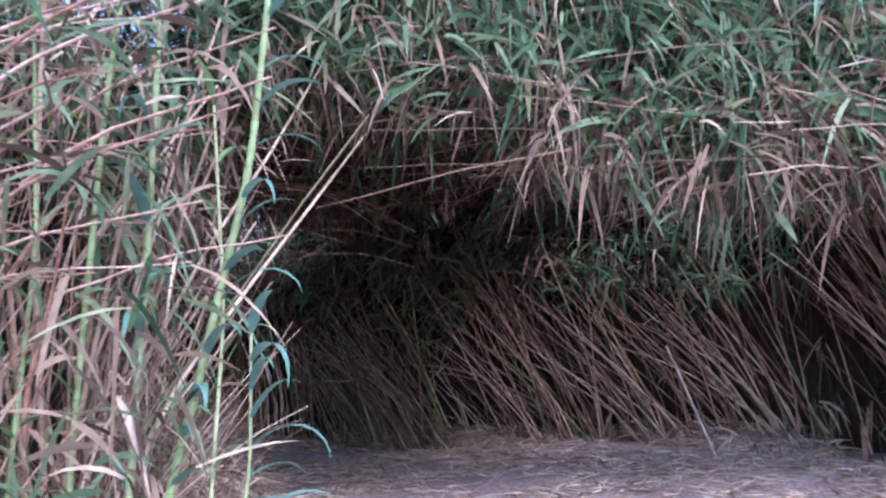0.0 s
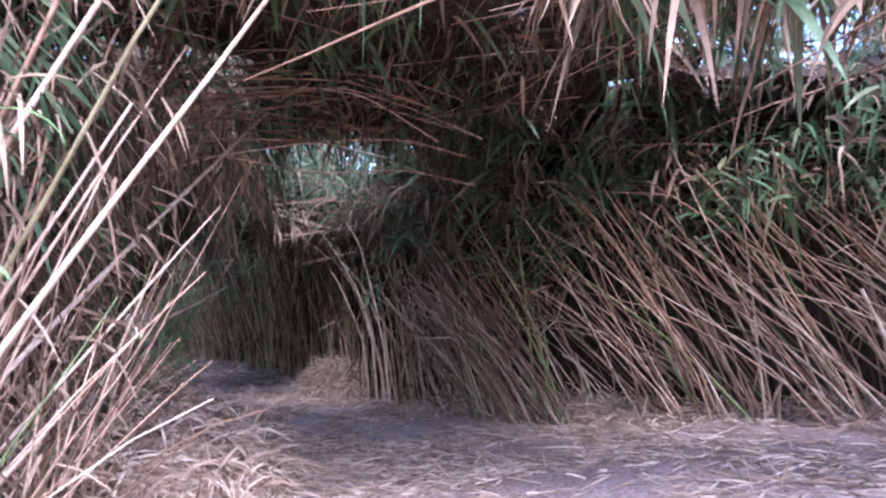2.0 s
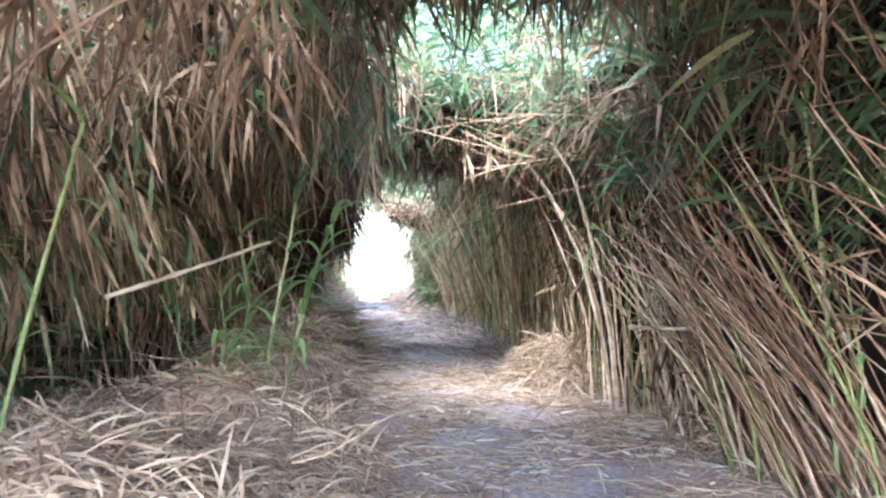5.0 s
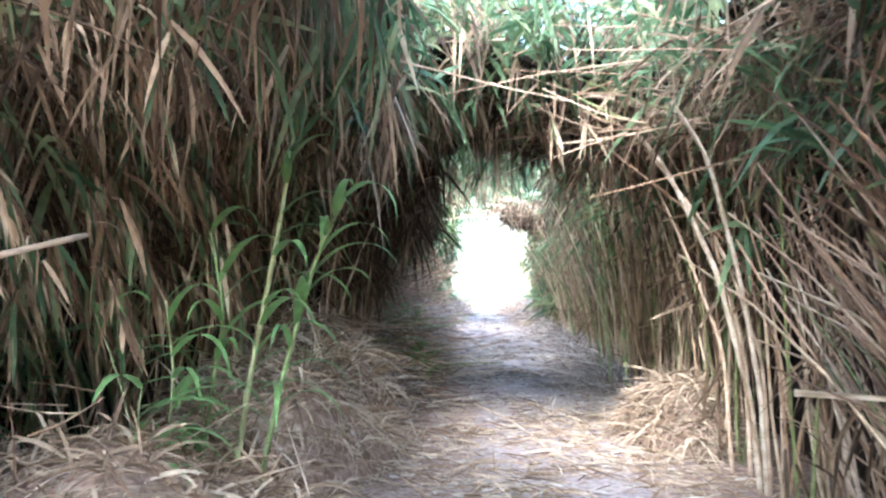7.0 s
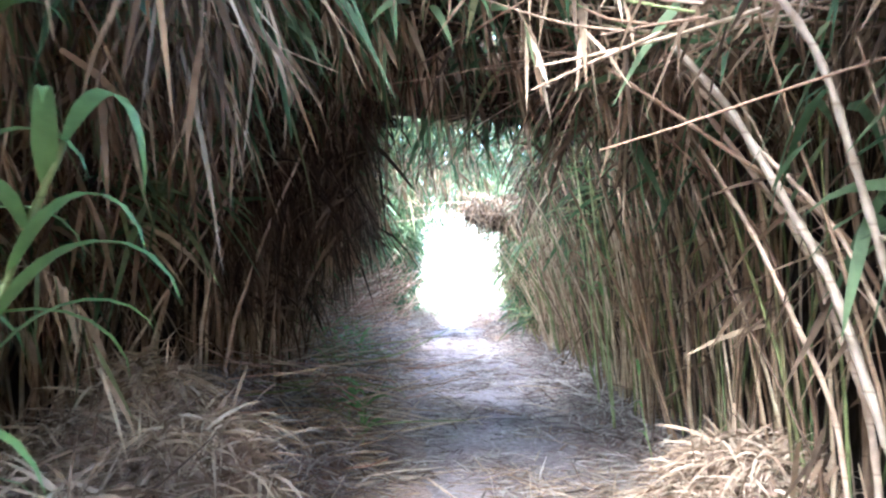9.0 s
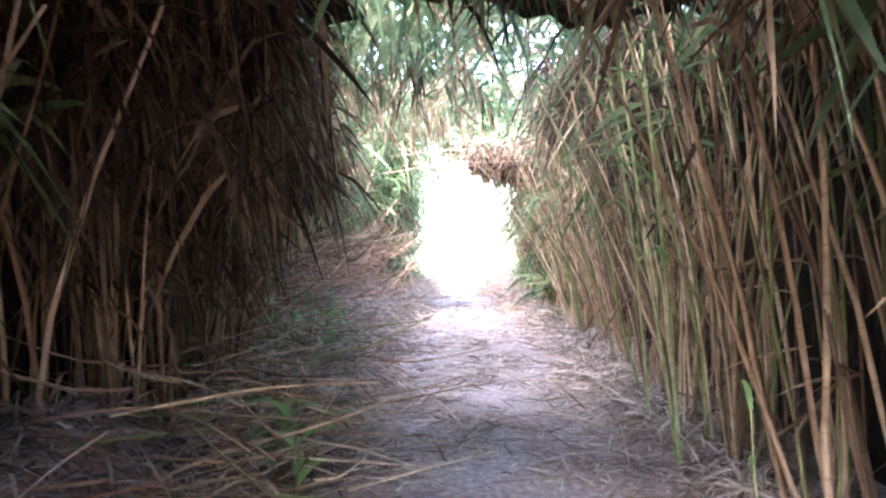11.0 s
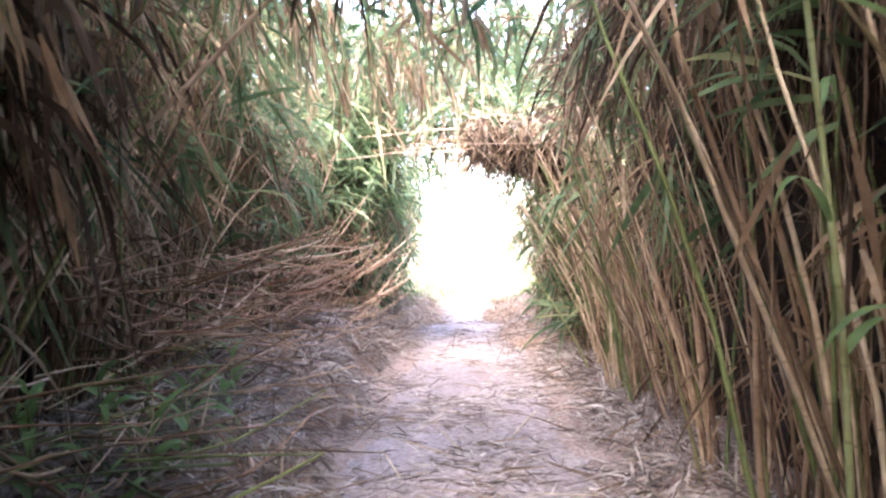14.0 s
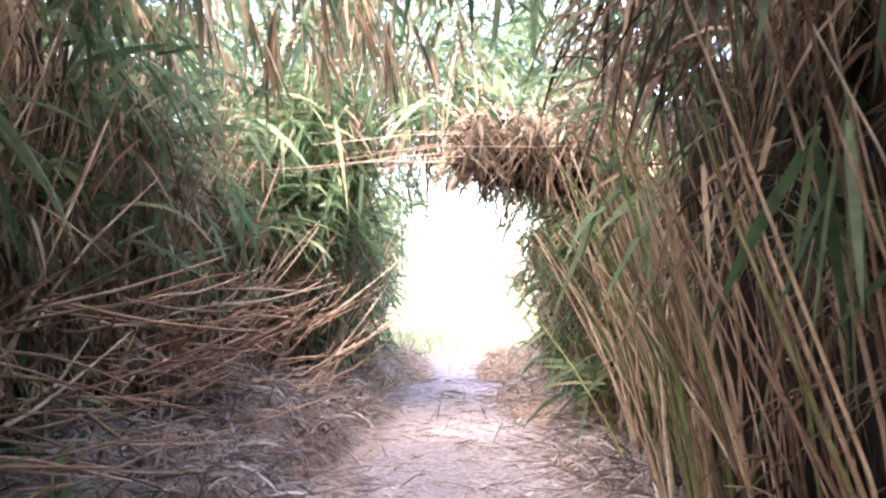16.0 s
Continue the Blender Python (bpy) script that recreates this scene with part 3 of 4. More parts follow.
canopy("reed_canopy", band(1.6, 5.8, 1.1, 3.4), "leafy green and brown reed tops over the thicket", 1300, 3000, 2.95, 4.1, 30, (2.6, 0.5), size=(0.12, 0.4))
canopy("reed_canopy", band(12, 17.3, -1.6, 2.0), "thin veil of hanging brown and green reed leaves", 1800, 6000, 3.05, 4.4, 24, (2.8, 0.5), droop=-0.8, size=(0.12, 0.36))
canopy("reed_canopy", band(18.9, 21.0, -1.6, 3.0), "curtain of yellow-green reed leaves hanging before the light", 900, 2600, 2.75, 4.3, 24, (2.8, 0.5), droop=-1.0)
canopy("reed_canopy", band(19.2, 21.6, -1.3, 0.1), "fresh bright green reed leaves hanging at the way out", 300, 2600, 1.7, 3.3, 10, (2.8, 0.5), droop=-0.8, size=(0.2, 0.5))
canopy("reed_canopy", band(12.6, 16.6, -2.6, -0.9), "brown and green leaves hanging from the bank's top", 1100, 700, 2.7, 3.7, 20, (2.8, 0.5), droop=-0.9, size=(0.15, 0.45))
canopy("reed_canopy", band(20.0, 24, -1.8, 4.0), "thin veil of hanging brown and green reed leaves", 1200, 4000, 2.8, 4.4, 20, (2.8, 0.5), droop=-1.0)


# Added overhead to soften the light that falls through the gap.
canopy("reed_canopy", band(2.6, 7.2, -0.3, 1.2), "loose green reed tops added over the gap to thin the light", 0, 1300, 3.8, 5.2, 12, (2.6, 0.8), gap=False, size=(0.15, 0.42))


def bed(name, poly, leaves, canes, label):
    """Reed bed that goes on behind the tunnel's walls: upright stems under a leafy top."""
    P = np.array(poly)
    c = P.mean(0)
    place = np.array((c[0], c[1], float(ground_z(*c))))
    root = thing(name, place, label, "reed bed", "reed beds along the tunnel")

    def scatter(n):
        q = rng.uniform(P.min(0), P.max(0), (n * 6, 2))
        return q[in_poly(q[:, 0], q[:, 1], poly)][:n]

    q = scatter(canes)
    n = len(q)
    way = np.column_stack((rng.normal(0, 0.12, (n, 2)), np.ones(n)))
    v, qd, t = tubes(local(np.column_stack((q, ground_z(q[:, 0], q[:, 1]))), place), way, rng.normal(0, 0.05, (n, 3)), rng.uniform(2.6, 4.2, n), rng.uniform(0.009, 0.014, n), 3, 4)
    bulk("cane_mass", v, qd, t, mat_canes_far, root, "crowded brown canes", "stuff")
    for part, mat, z0, z1, share in (("green_leaves", mat_green, 1.6, 4.4, 0.75), ("dry_leaves", mat_dry, 0.3, 3.0, 0.25)):
        q = scatter(int(leaves * share))
        n = len(q)
        z = z0 + (z1 - z0) * np.sqrt(rng.uniform(0, 1, n))
        v, qd, t = blades(local(np.column_stack((q, z)), place), np.column_stack((rng.normal(0, 0.7, (n, 2)), rng.normal(0.3, 0.5, n))), rng.uniform(0.3, 0.65, n), rng.uniform(0.018, 0.042, n), rng.uniform(0.2, 0.9, n))
        bulk(part, v, qd, t, mat, root, "", "stuff")
    return root


BED = "dense green reed bed growing beside the tunnel"
bed("reed_bed", [(-9.5, 4.0), (-3.0, 5.0), (-4.6, 8.0), (-9.0, 11.5), (-13.0, 9.0)], 14000, 900, BED)
bed("reed_bed", [(-9.0, 11.5), (-6.8, 11.2), (-11.4, 17.0), (-17.2, 23.5), (-21.0, 22.0), (-13.0, 9.0)], 18000, 1100, BED)
# Unseen fill behind the stretch that closes the mouth's right end.
bed("reed_bed", [(7.6, 5.1), (11.0, 4.8), (10.5, 7.2), (6.2, 8.6), (6.6, 6.8)], 7000, 400, BED)
bed("reed_bed", [(10.0, 7.2), (5.0, 9.2), (2.0, 11.2), (-1.0, 14.0), (2.0, 17.0), (11.0, 12.0)], 16000, 1000, BED)
bed("reed_bed", [(-1.0, 14.0), (-7.0, 20.5), (-11.0, 25.0), (-7.0, 28.0), (2.0, 17.0)], 18000, 1100, BED)

# ---- tufts of dead leaves that hang from bent-over stems ----
mat_tuft = leaf_material("bleached_hanging_leaves", [(0.0, (0.12, 0.075, 0.045)), (0.35, (0.30, 0.20, 0.12)), (0.75, (0.50, 0.36, 0.23)), (1.0, (0.68, 0.55, 0.38))], 0.25, 0.7)


def hanging_tufts(corners, count, z0, z1, label, size=(0.25, 0.6), strands=13, share=0.12):
    """Stems bowed over and down, each with long dead leaves that hang from it; a few of the leaves are still green."""
    poly = [tuple(at(f, r)[:2]) for f, r in corners]
    P = np.array(poly)
    c = P.mean(0)
    place = np.array((c[0], c[1], (z0 + z1) / 2))
    root = thing("hanging_tufts", place, label, "dead leaves", "tufts hanging over the path")
    q = rng.uniform(P.min(0), P.max(0), (count * 30, 2))
    q = q[in_poly(q[:, 0], q[:, 1], poly)][:count]
    n = len(q)
    top = np.column_stack((q, rng.uniform(z0, z1, n)))
    ang = rng.normal(0.8, 1.0, n)
    out = np.column_stack((np.cos(ang), np.sin(ang), np.zeros(n)))
    run = rng.uniform(0.25, 0.7, n)
    v, qd, t = tubes(local(top, place), out + np.array((0, 0, 0.25)), np.array((0, 0, -1.1)) + out * -0.2, run, rng.uniform(0.004, 0.008, n), 5, 4)
    bulk("stem_mass", v, qd, t, mat_canes_far, root, "thin drooping stems", "stuff")
    for mat, k, nm in ((mat_tuft, strands, "dry_leaves"), (mat_green, max(1, int(strands * share)), "green_leaves")):
        pick = np.repeat(np.arange(n), k)
        m = len(pick)
        u = rng.uniform(0.1, 1.0, m)
        base = top[pick] + run[pick][:, None] * (out[pick] * (u - 0.2 * u * u)[:, None] + np.array((0, 0, 1.0)) * (0.25 * u - 1.1 * u * u)[:, None])
        way = out[pick] * 0.25 + rng.normal(0, 0.22, (m, 3)) + np.array((0, 0, -1.0))
        v, qd, t = blades(local(base, place), way, rng.uniform(*size, m), rng.uniform(0.012, 0.034, m), rng.uniform(0.0, 0.3, m), 4)
        bulk(nm, v, qd, t, mat, root, "", "stuff")
    return root


HANG = "bleached dead reed leaves hanging in tufts from bent stems"
hanging_tufts([(1.5, -2.6), (3.5, -2.2), (5.5, -1.5), (7.0, -1.2), (7.2, -1.9), (5.0, -2.5), (2.0, -3.1)], 150, 1.4, 3.5, HANG, size=(0.18, 0.42), share=0.4)
hanging_tufts([(3.2, -1.3), (7.0, -1.2), (7.0, -0.5), (3.6, -0.5)], 35, 2.7, 3.6, HANG, share=0.9)
hanging_tufts([(9.4, -0.9), (11.6, -0.8), (11.6, -0.4), (9.4, -0.5)], 22, 1.9, 3.0, HANG, size=(0.15, 0.35))
hanging_tufts([(13.0, -1.6), (17.0, -1.6), (17.0, 0.8), (13.5, 0.8)], 60, 3.1, 3.7, HANG, size=(0.2, 0.5), share=0.5)
hanging_tufts([(12.5, -1.7), (19.0, -1.6), (19.0, -1.0), (12.5, -1.0)], 30, 1.9, 3.1, HANG, size=(0.2, 0.45), share=0.8)
hanging_tufts([(6.6, -0.6), (9.3, -0.6), (9.3, 1.4), (6.6, 1.4)], 55, 2.95, 3.2, HANG, size=(0.15, 0.4), share=0.3)


def clump_core():
    """The packed middle of the clump of dead reeds that hangs over the way out."""
    bm = bmesh.new()
    bmesh.ops.create_icosphere(bm, subdivisions=4, radius=1.0)
    for v in bm.verts:
        k = 1 + 0.35 * noise.noise(v.co * 2.2) + 0.15 * noise.noise(v.co * 6)
        v.co = Vector((v.co.x * 0.62 * k, v.co.y * 0.42 * k, v.co.z * 0.20 * k))
    me = bpy.data.meshes.new("packed_reed")
    bm.to_mesh(me)
    bm.free()
    # Core added in the near-black shade colour, to darken the clump.
    me.materials.append(mat_shade_reed)
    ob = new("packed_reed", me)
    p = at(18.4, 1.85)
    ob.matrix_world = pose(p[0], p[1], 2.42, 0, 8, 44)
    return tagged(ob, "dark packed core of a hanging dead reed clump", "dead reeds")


clump_core()

# ---- litter on the ground ----
def straw(name, poly, n, label, size=(0.05, 0.36), lift=0.04, wide=(0.004, 0.017)):
    P = np.array(poly)
    c = P.mean(0)
    place = np.array((c[0], c[1], float(ground_z(*c))))
    q = rng.uniform(P.min(0), P.max(0), (n * 4, 2))
    q = q[in_poly(q[:, 0], q[:, 1], poly)]
    patch = np.array([noise.noise((x * 1.1, y * 1.1, 2)) + 0.6 * noise.noise((x * 3.5, y * 3.5, 6)) for x, y in q])
    q = q[patch + rng.normal(0, 0.25, len(q)) > -0.05][:n]
    n = len(q)
    z = ground_z(q[:, 0], q[:, 1]) + rng.uniform(0.0, lift, n)
    z += np.array([0.05 * noise.noise((x * 0.7, y * 0.7, 0)) + 0.02 * noise.noise((x * 2.5, y * 2.5, 3)) for x, y in q])
    way = np.column_stack((rng.normal(0, 1, (n, 2)), rng.normal(0.03, 0.12, n)))
    v, qd, t = blades(local(np.column_stack((q, z)), place), way, rng.uniform(*size, n), rng.uniform(*wide, n), rng.uniform(0.0, 0.1, n), 2)
    ob = bulk(name, v, qd, t, mat_straw, label=label, kind="stuff")
    ob.location = place
    return tagged(ob, "", "straw")


straw("straw_litter", [(-4, 2), (6, 2), (4.5, 8.5), (0, 11), (-4, 9)], 24000, "dry reed straw strewn on the ground")
straw("straw_litter", band(0, 9, -1.0, 2.6), 9500, "dry reed straw strewn on the ground")
straw("straw_litter", band(8, 17, -0.8, 2.8), 9500, "weathered grey reed straw strewn on the ground").data.materials[0] = mat_straw_grey
straw("straw_litter", band(17, 26, -0.8, 3.0), 5500, "weathered grey reed straw strewn on the ground").data.materials[0] = mat_straw_grey
mat_bits = leaf_material("bleached_leaf_bits", [(0.0, (0.42, 0.36, 0.30)), (1.0, (0.72, 0.66, 0.58))], 0.1, 0.8)
for bits in (band(3, 10, -0.6, 2.2), band(10, 19, -0.6, 2.5)):
    straw("leaf_bits", bits, 1500, "bleached curled bits of reed leaf on the path", (0.05, 0.17), 0.03, (0.008, 0.022)).data.materials[0] = mat_bits
straw("fallen_stalks", band(0, 18, -0.9, 2.6), 900, "broken dry reed stalks lying about", (0.2, 0.8), 0.05, (0.008, 0.02))
straw("fallen_stalks", [(-3.5, 3), (5, 3), (4.2, 8.5), (0, 10.8), (-3.5, 9)], 420, "broken dry reed stalks lying about", (0.2, 0.7), 0.05, (0.008, 0.02))

straw("stick_tangle", band(8.6, 12.5, -1.3, -0.1), 800, "tangle of broken dry reed sticks beside the path", (0.3, 1.0), 0.42, (0.01, 0.024))
straw("stick_tangle", band(12.5, 18.5, -1.3, -0.2), 520, "tangle of broken dry reed sticks beside the path", (0.3, 0.9), 0.3, (0.008, 0.02))


def mound(name, place, size, turn, height, n, label, loose=None):
    """A heap of matted straw: a lumpy low dome with loose straws on it."""
    gz = float(ground_z(*place))
    root = thing(name, (place[0], place[1], gz), label, "straw heap", "straw heaps along the path")
    u, v = 26, 9
    verts, quads = [], []
    ct, st = math.cos(turn), math.sin(turn)
    dome = lambda a, r: height * max(0.0, 1 - r * r) ** 0.8 * (0.8 + 0.5 * noise.noise((math.cos(a) * r * 2 + place[0], math.sin(a) * r * 2 + place[1], 1)))

    def xyz(a, r):
        x, y = math.cos(a) * r * size[0], math.sin(a) * r * size[1]
        k = 1 + 0.15 * noise.noise((math.cos(a) * 2, math.sin(a) * 2, place[0]))
        return (ct * x - st * y) * k, (st * x + ct * y) * k, dome(a, r) - 0.06 * (r > 0.95)

    for k in range(v + 1):
        for i in range(u):
            verts.append(xyz(2 * math.pi * i / u, 1 - k / v * 0.98))
    quads = [(k * u + i, k * u + (i + 1) % u, (k + 1) * u + (i + 1) % u, (k + 1) * u + i) for k in range(v) for i in range(u)]
    bulk("packed_straw", verts, quads, [], mat_litter, root)
    n = int(n * 1.4)
    a, r = rng.uniform(0, 2 * math.pi, n), np.sqrt(rng.uniform(0, 1, n))
    base = np.array([xyz(x, y) for x, y in zip(a, r)])
    base[:, 2] += rng.uniform(0, 0.05, n)
    way = np.column_stack((rng.normal(0, 1, (n, 2)), rng.normal(0.25, 0.5, n)))
    vv, qd, t = blades(base, way, rng.uniform(0.1, 0.5, n), rng.uniform(0.005, 0.023, n), rng.uniform(0.2, 0.8, n), 4)
    bulk("loose_straw", vv, qd, t, loose or mat_straw, root, "", "stuff")
    return root


HEAP = "heap of matted dry reed straw at the foot of the canes"
mound("straw_heap", (-3.0, 7.8), (1.8, 1.3), 2.0, 0.66, 6000, HEAP)
for f, r, a, b, h in ((3.4, -1.9, 1.9, 1.6, 0.6), (6.2, -1.3, 1.5, 0.95, 0.8), (8.8, -1.25, 1.7, 0.95, 0.68), (11.3, -0.95, 1.7, 1.0, 0.5), (13.9, -0.95, 1.7, 1.05, 0.62),
                      (16.4, -0.95, 1.7, 1.1, 0.8), (18.9, -0.8, 1.6, 0.95, 0.85), (21.3, -0.5, 1.5, 0.8, 0.5)):
    mound("straw_heap", tuple(at(f, r)[:2]), (a, b), 2.34, h, 3500, HEAP, mat_straw_grey if f > 8 else None)
mound("straw_heap", tuple(at(7.2, 2.15)[:2]), (0.7, 0.45), 2.4, 0.65, 2200, "golden heap of dry reed leaves round the cane stumps")
mound("straw_heap", tuple(at(7.1, -1.15)[:2]), (0.85, 0.7), 2.4, 1.15, 3200, "tall golden heap of fallen dry reed leaves")
mound("straw_heap", tuple(at(24.8, -0.2)[:2]), (1.5, 1.0), 2.4, 0.6, 1200, HEAP)
mound("straw_heap", tuple(at(25.0, 2.6)[:2]), (1.5, 1.0), 2.4, 0.65, 1200, HEAP)
mound("straw_heap", tuple(at(22.0, 2.5)[:2]), (1.6, 0.8), 2.4, 0.35, 1500, HEAP, mat_straw_grey)
mound("straw_heap", tuple(at(18.5, 2.6)[:2]), (1.6, 0.5), 2.4, 0.25, 1500, HEAP, mat_straw_grey)
for f, r in ((-1.5, 3.5), (1.0, 2.75), (3.6, 2.75), (9.0, 2.45), (11.2, 2.5), (13.4, 2.6), (15.6, 2.7)):
    mound("straw_heap", tuple(at(f, r)[:2]), (1.5, 0.5), 2.35, 0.17, 1500, HEAP, mat_straw_grey if f > 8 else None)

# ---- single reed plants, broken canes and clumps ----
def smooth(points, n):
    p = np.array(points, float)
    u = np.concatenate(([0], np.cumsum(np.linalg.norm(np.diff(p, axis=0), axis=1))))
    q = np.linspace(0, u[-1], n)
    c = np.stack([np.interp(q, u, p[:, k]) for k in range(3)], 1)
    for _ in range(max(2, n // 6)):
        c[1:-1] = (c[:-2] + 2 * c[1:-1] + c[2:]) / 4
    return c, u[-1]


def stem(name, points, r0, r1, mat, parent=None, label="", joint=0.16, sides=7):
    """A cane along a bent line, with a raised ring at every joint."""
    length = smooth(points, 20)[1]
    n = max(6, int(length / 0.06))
    c, _ = smooth(points, n)
    a = unit(np.gradient(c, axis=0))
    b = unit(np.cross(a, np.array((0.3, 0.8, 0.2))))
    d = np.cross(a, b)
    verts = []
    ring = max(2, int(joint / (length / n)))
    for k in range(n):
        r = r0 + (r1 - r0) * k / (n - 1)
        r *= 1.22 if k % ring == 0 else 1.0
        for j in range(sides):
            w = 2 * math.pi * j / sides
            verts.append(c[k] + r * (b[k] * math.cos(w) + d[k] * math.sin(w)))
    quads = [(k * sides + j, k * sides + (j + 1) % sides, (k + 1) * sides + (j + 1) % sides, (k + 1) * sides + j) for k in range(n - 1) for j in range(sides)]
    verts += [c[0], c[-1]]
    e = len(verts) - 2
    tris = [(e, (j + 1) % sides, j) for j in range(sides)] + [(e + 1, (n - 1) * sides + j, (n - 1) * sides + (j + 1) % sides) for j in range(sides)]
    return bulk(name, verts, quads, tris, mat, parent, label), c


def leaf(parent, base, heading, rise, length, width, droop, mat, label=""):
    """One long blade, folded along its midrib, that rises and then bows over."""
    n = 9
    h = np.array((math.cos(heading), math.sin(heading), 0.0))
    side = np.array((-h[1], h[0], 0.0))
    verts = []
    twist = rng.uniform(-0.5, 0.5)
    p = np.array(base, float)
    ang = radians(rise)
    for k in range(n + 1):
        t = k / n
        w = width / 2 * min(1.0, 0.35 + 3.5 * t) * (1 - t ** 2.2)
        tang = h * math.cos(ang) + np.array((0, 0, math.sin(ang)))
        up = np.cross(tang, side)
        s2 = side * math.cos(twist * t) + up * math.sin(twist * t)
        verts += [p - s2 * w - up * w * -0.25, p.copy(), p + s2 * w - up * w * -0.25]
        p = p + tang * length / n
        ang -= radians(droop) / n * (0.4 + 1.2 * t)
    quads = []
    for k in range(n):
        a = 3 * k
        quads += [(a, a + 1, a + 4, a + 3), (a + 1, a + 2, a + 5, a + 4)]
    return bulk("leaf", verts, quads, [], mat, parent, label)


mat_leaf = leaf_material("green_leaf", [(0.0, (0.12, 0.23, 0.08)), (0.5, (0.18, 0.31, 0.11)), (1.0, (0.28, 0.39, 0.14))], 0.35, 0.4, 0.2)
mat_leaf_blue = leaf_material("blue_green_leaf", [(0.0, (0.10, 0.20, 0.15)), (1.0, (0.16, 0.27, 0.19))], 0.3, 0.4, 0.2)
mat_leaf_dry = leaf_material("dry_leaf", [(0.0, (0.30, 0.20, 0.12)), (1.0, (0.50, 0.38, 0.25))], 0.3, 0.7, 0.3)


def reed_plant(points, r, label, leaves=7, first=0.35, size=(0.35, 0.6), width=(0.03, 0.05), mat=None, cane_mat=None, toward=None):
    p = np.array(points, float)
    gz = p[0, 2]
    root = thing("reed_plant", p[0], label, "reed plant", "single green reeds")
    stalk, c = stem("stem", p - p[0], r, r * 0.6, cane_mat or mat_cane_green, root)
    turn = rng.uniform(0, 6.28)
    for k in range(leaves):
        t = first + (1 - first) * k / max(1, leaves - 1)
        q = c[min(len(c) - 1, int(t * (len(c) - 1)))]
        turn += math.pi + rng.uniform(-0.7, 0.7)
        head = turn if toward is None else toward + rng.uniform(-1.2, 1.2)
        leaf(stalk, q, head, rng.uniform(25, 65), rng.uniform(*size), rng.uniform(*width), rng.uniform(90, 170), mat or mat_leaf)
    return root


def base_to(points, x=None, y=None):
    """Carries a stem down to the ground below its first point."""
    p = [tuple(q) for q in points]
    a = np.array(p[0])
    g = float(ground_z(a[0], a[1]))
    d = unit(np.array(p[0]) - np.array(p[1]))
    k = (a[2] - g) / max(0.3, -d[2])
    foot = a + d * k * 0.7
    return [(foot[0], foot[1], float(ground_z(foot[0], foot[1])) - 0.03)] + p


FRONT_REED = "tall fresh green reed with long arching leaves"
reed_plant(base_to([(-1.3, 3.92, 0.76), (-1.18, 3.86, 1.21), (-1.05, 3.79, 1.75), (-0.92, 3.72, 2.28), (-0.83, 3.61, 3.08), (-0.8, 3.6, 3.6)]), 0.022, FRONT_REED, 16, 0.15, (0.35, 0.6), (0.04, 0.065), mat=mat_leaf_blue, toward=-0.2)
reed_plant(base_to([(-1.45, 3.84, 1.35), (-1.40, 3.76, 1.96), (-1.38, 3.70, 2.41), (-1.34, 3.61, 3.08), (-1.32, 3.6, 3.7)]), 0.019, FRONT_REED, 13, 0.2, (0.35, 0.65), (0.04, 0.07), mat=mat_leaf_blue)
reed_plant(base_to([(-1.72, 3.83, 1.43), (-1.66, 3.75, 2.01), (-1.61, 3.68, 2.54), (-1.53, 3.61, 3.08), (-1.5, 3.6, 3.8)]), 0.018, FRONT_REED, 10, 0.3, (0.35, 0.6))
reed_plant(base_to([(-1.95, 3.7, 0.9), (-1.9, 3.7, 1.9), (-1.95, 3.6, 3.2)]), 0.013, FRONT_REED, 9, 0.2)
reed_plant(base_to([(-1.15, 4.1, 0.8), (-1.12, 4.1, 1.6), (-1.2, 4.05, 2.7)]), 0.011, FRONT_REED, 9, 0.2)
reed_plant(base_to([(-0.92, 3.7, 0.5), (-0.86, 3.66, 0.9), (-0.86, 3.6, 1.5)]), 0.010, FRONT_REED, 11, 0.15, (0.3, 0.55), (0.035, 0.06), mat=mat_leaf_blue, toward=-0.1)
reed_plant(base_to([(-2.2, 3.9, 0.8), (-2.15, 3.8, 2.0), (-2.3, 3.7, 3.3)]), 0.014, FRONT_REED, 9, 0.2)
reed_plant(base_to([(4.4, 7.6, 0.6), (4.35, 7.5, 1.1), (4.4, 7.4, 1.6)]), 0.008, "thin green reed in front of dry canes", 7, 0.2, (0.25, 0.45))
INSIDE = "young green reed with drooping leaves beside the path"
reed_plant(base_to([(-4.67, 10.82, 0.78), (-4.56, 10.92, 1.64), (-4.49, 10.98, 2.3)]), 0.019, INSIDE, 12, 0.3, (0.45, 0.8), (0.045, 0.07), toward=0.2)
reed_plant(base_to([(-4.46, 10.89, 0.74), (-4.31, 11.03, 1.55), (-4.19, 11.14, 1.92)]), 0.017, INSIDE, 12, 0.35, (0.45, 0.8), (0.045, 0.07), toward=0.2)
reed_plant(base_to([(-4.9, 10.7, 0.7), (-4.85, 10.75, 1.2), (-4.95, 10.7, 1.7)]), 0.013, INSIDE, 12, 0.15, (0.45, 0.8), (0.045, 0.07), toward=0.2)
reed_plant(base_to([(-4.75, 10.35, 0.5), (-4.7, 10.35, 0.9), (-4.72, 10.3, 1.3)]), 0.008, INSIDE, 12, 0.1, (0.45, 0.8), (0.045, 0.07), toward=0.2)
reed_plant(base_to([(-5.1, 10.3, 0.5), (-5.15, 10.2, 0.9), (-5.2, 10.1, 1.2)]), 0.008, INSIDE, 12, 0.1, (0.45, 0.8), (0.045, 0.07), toward=0.2)
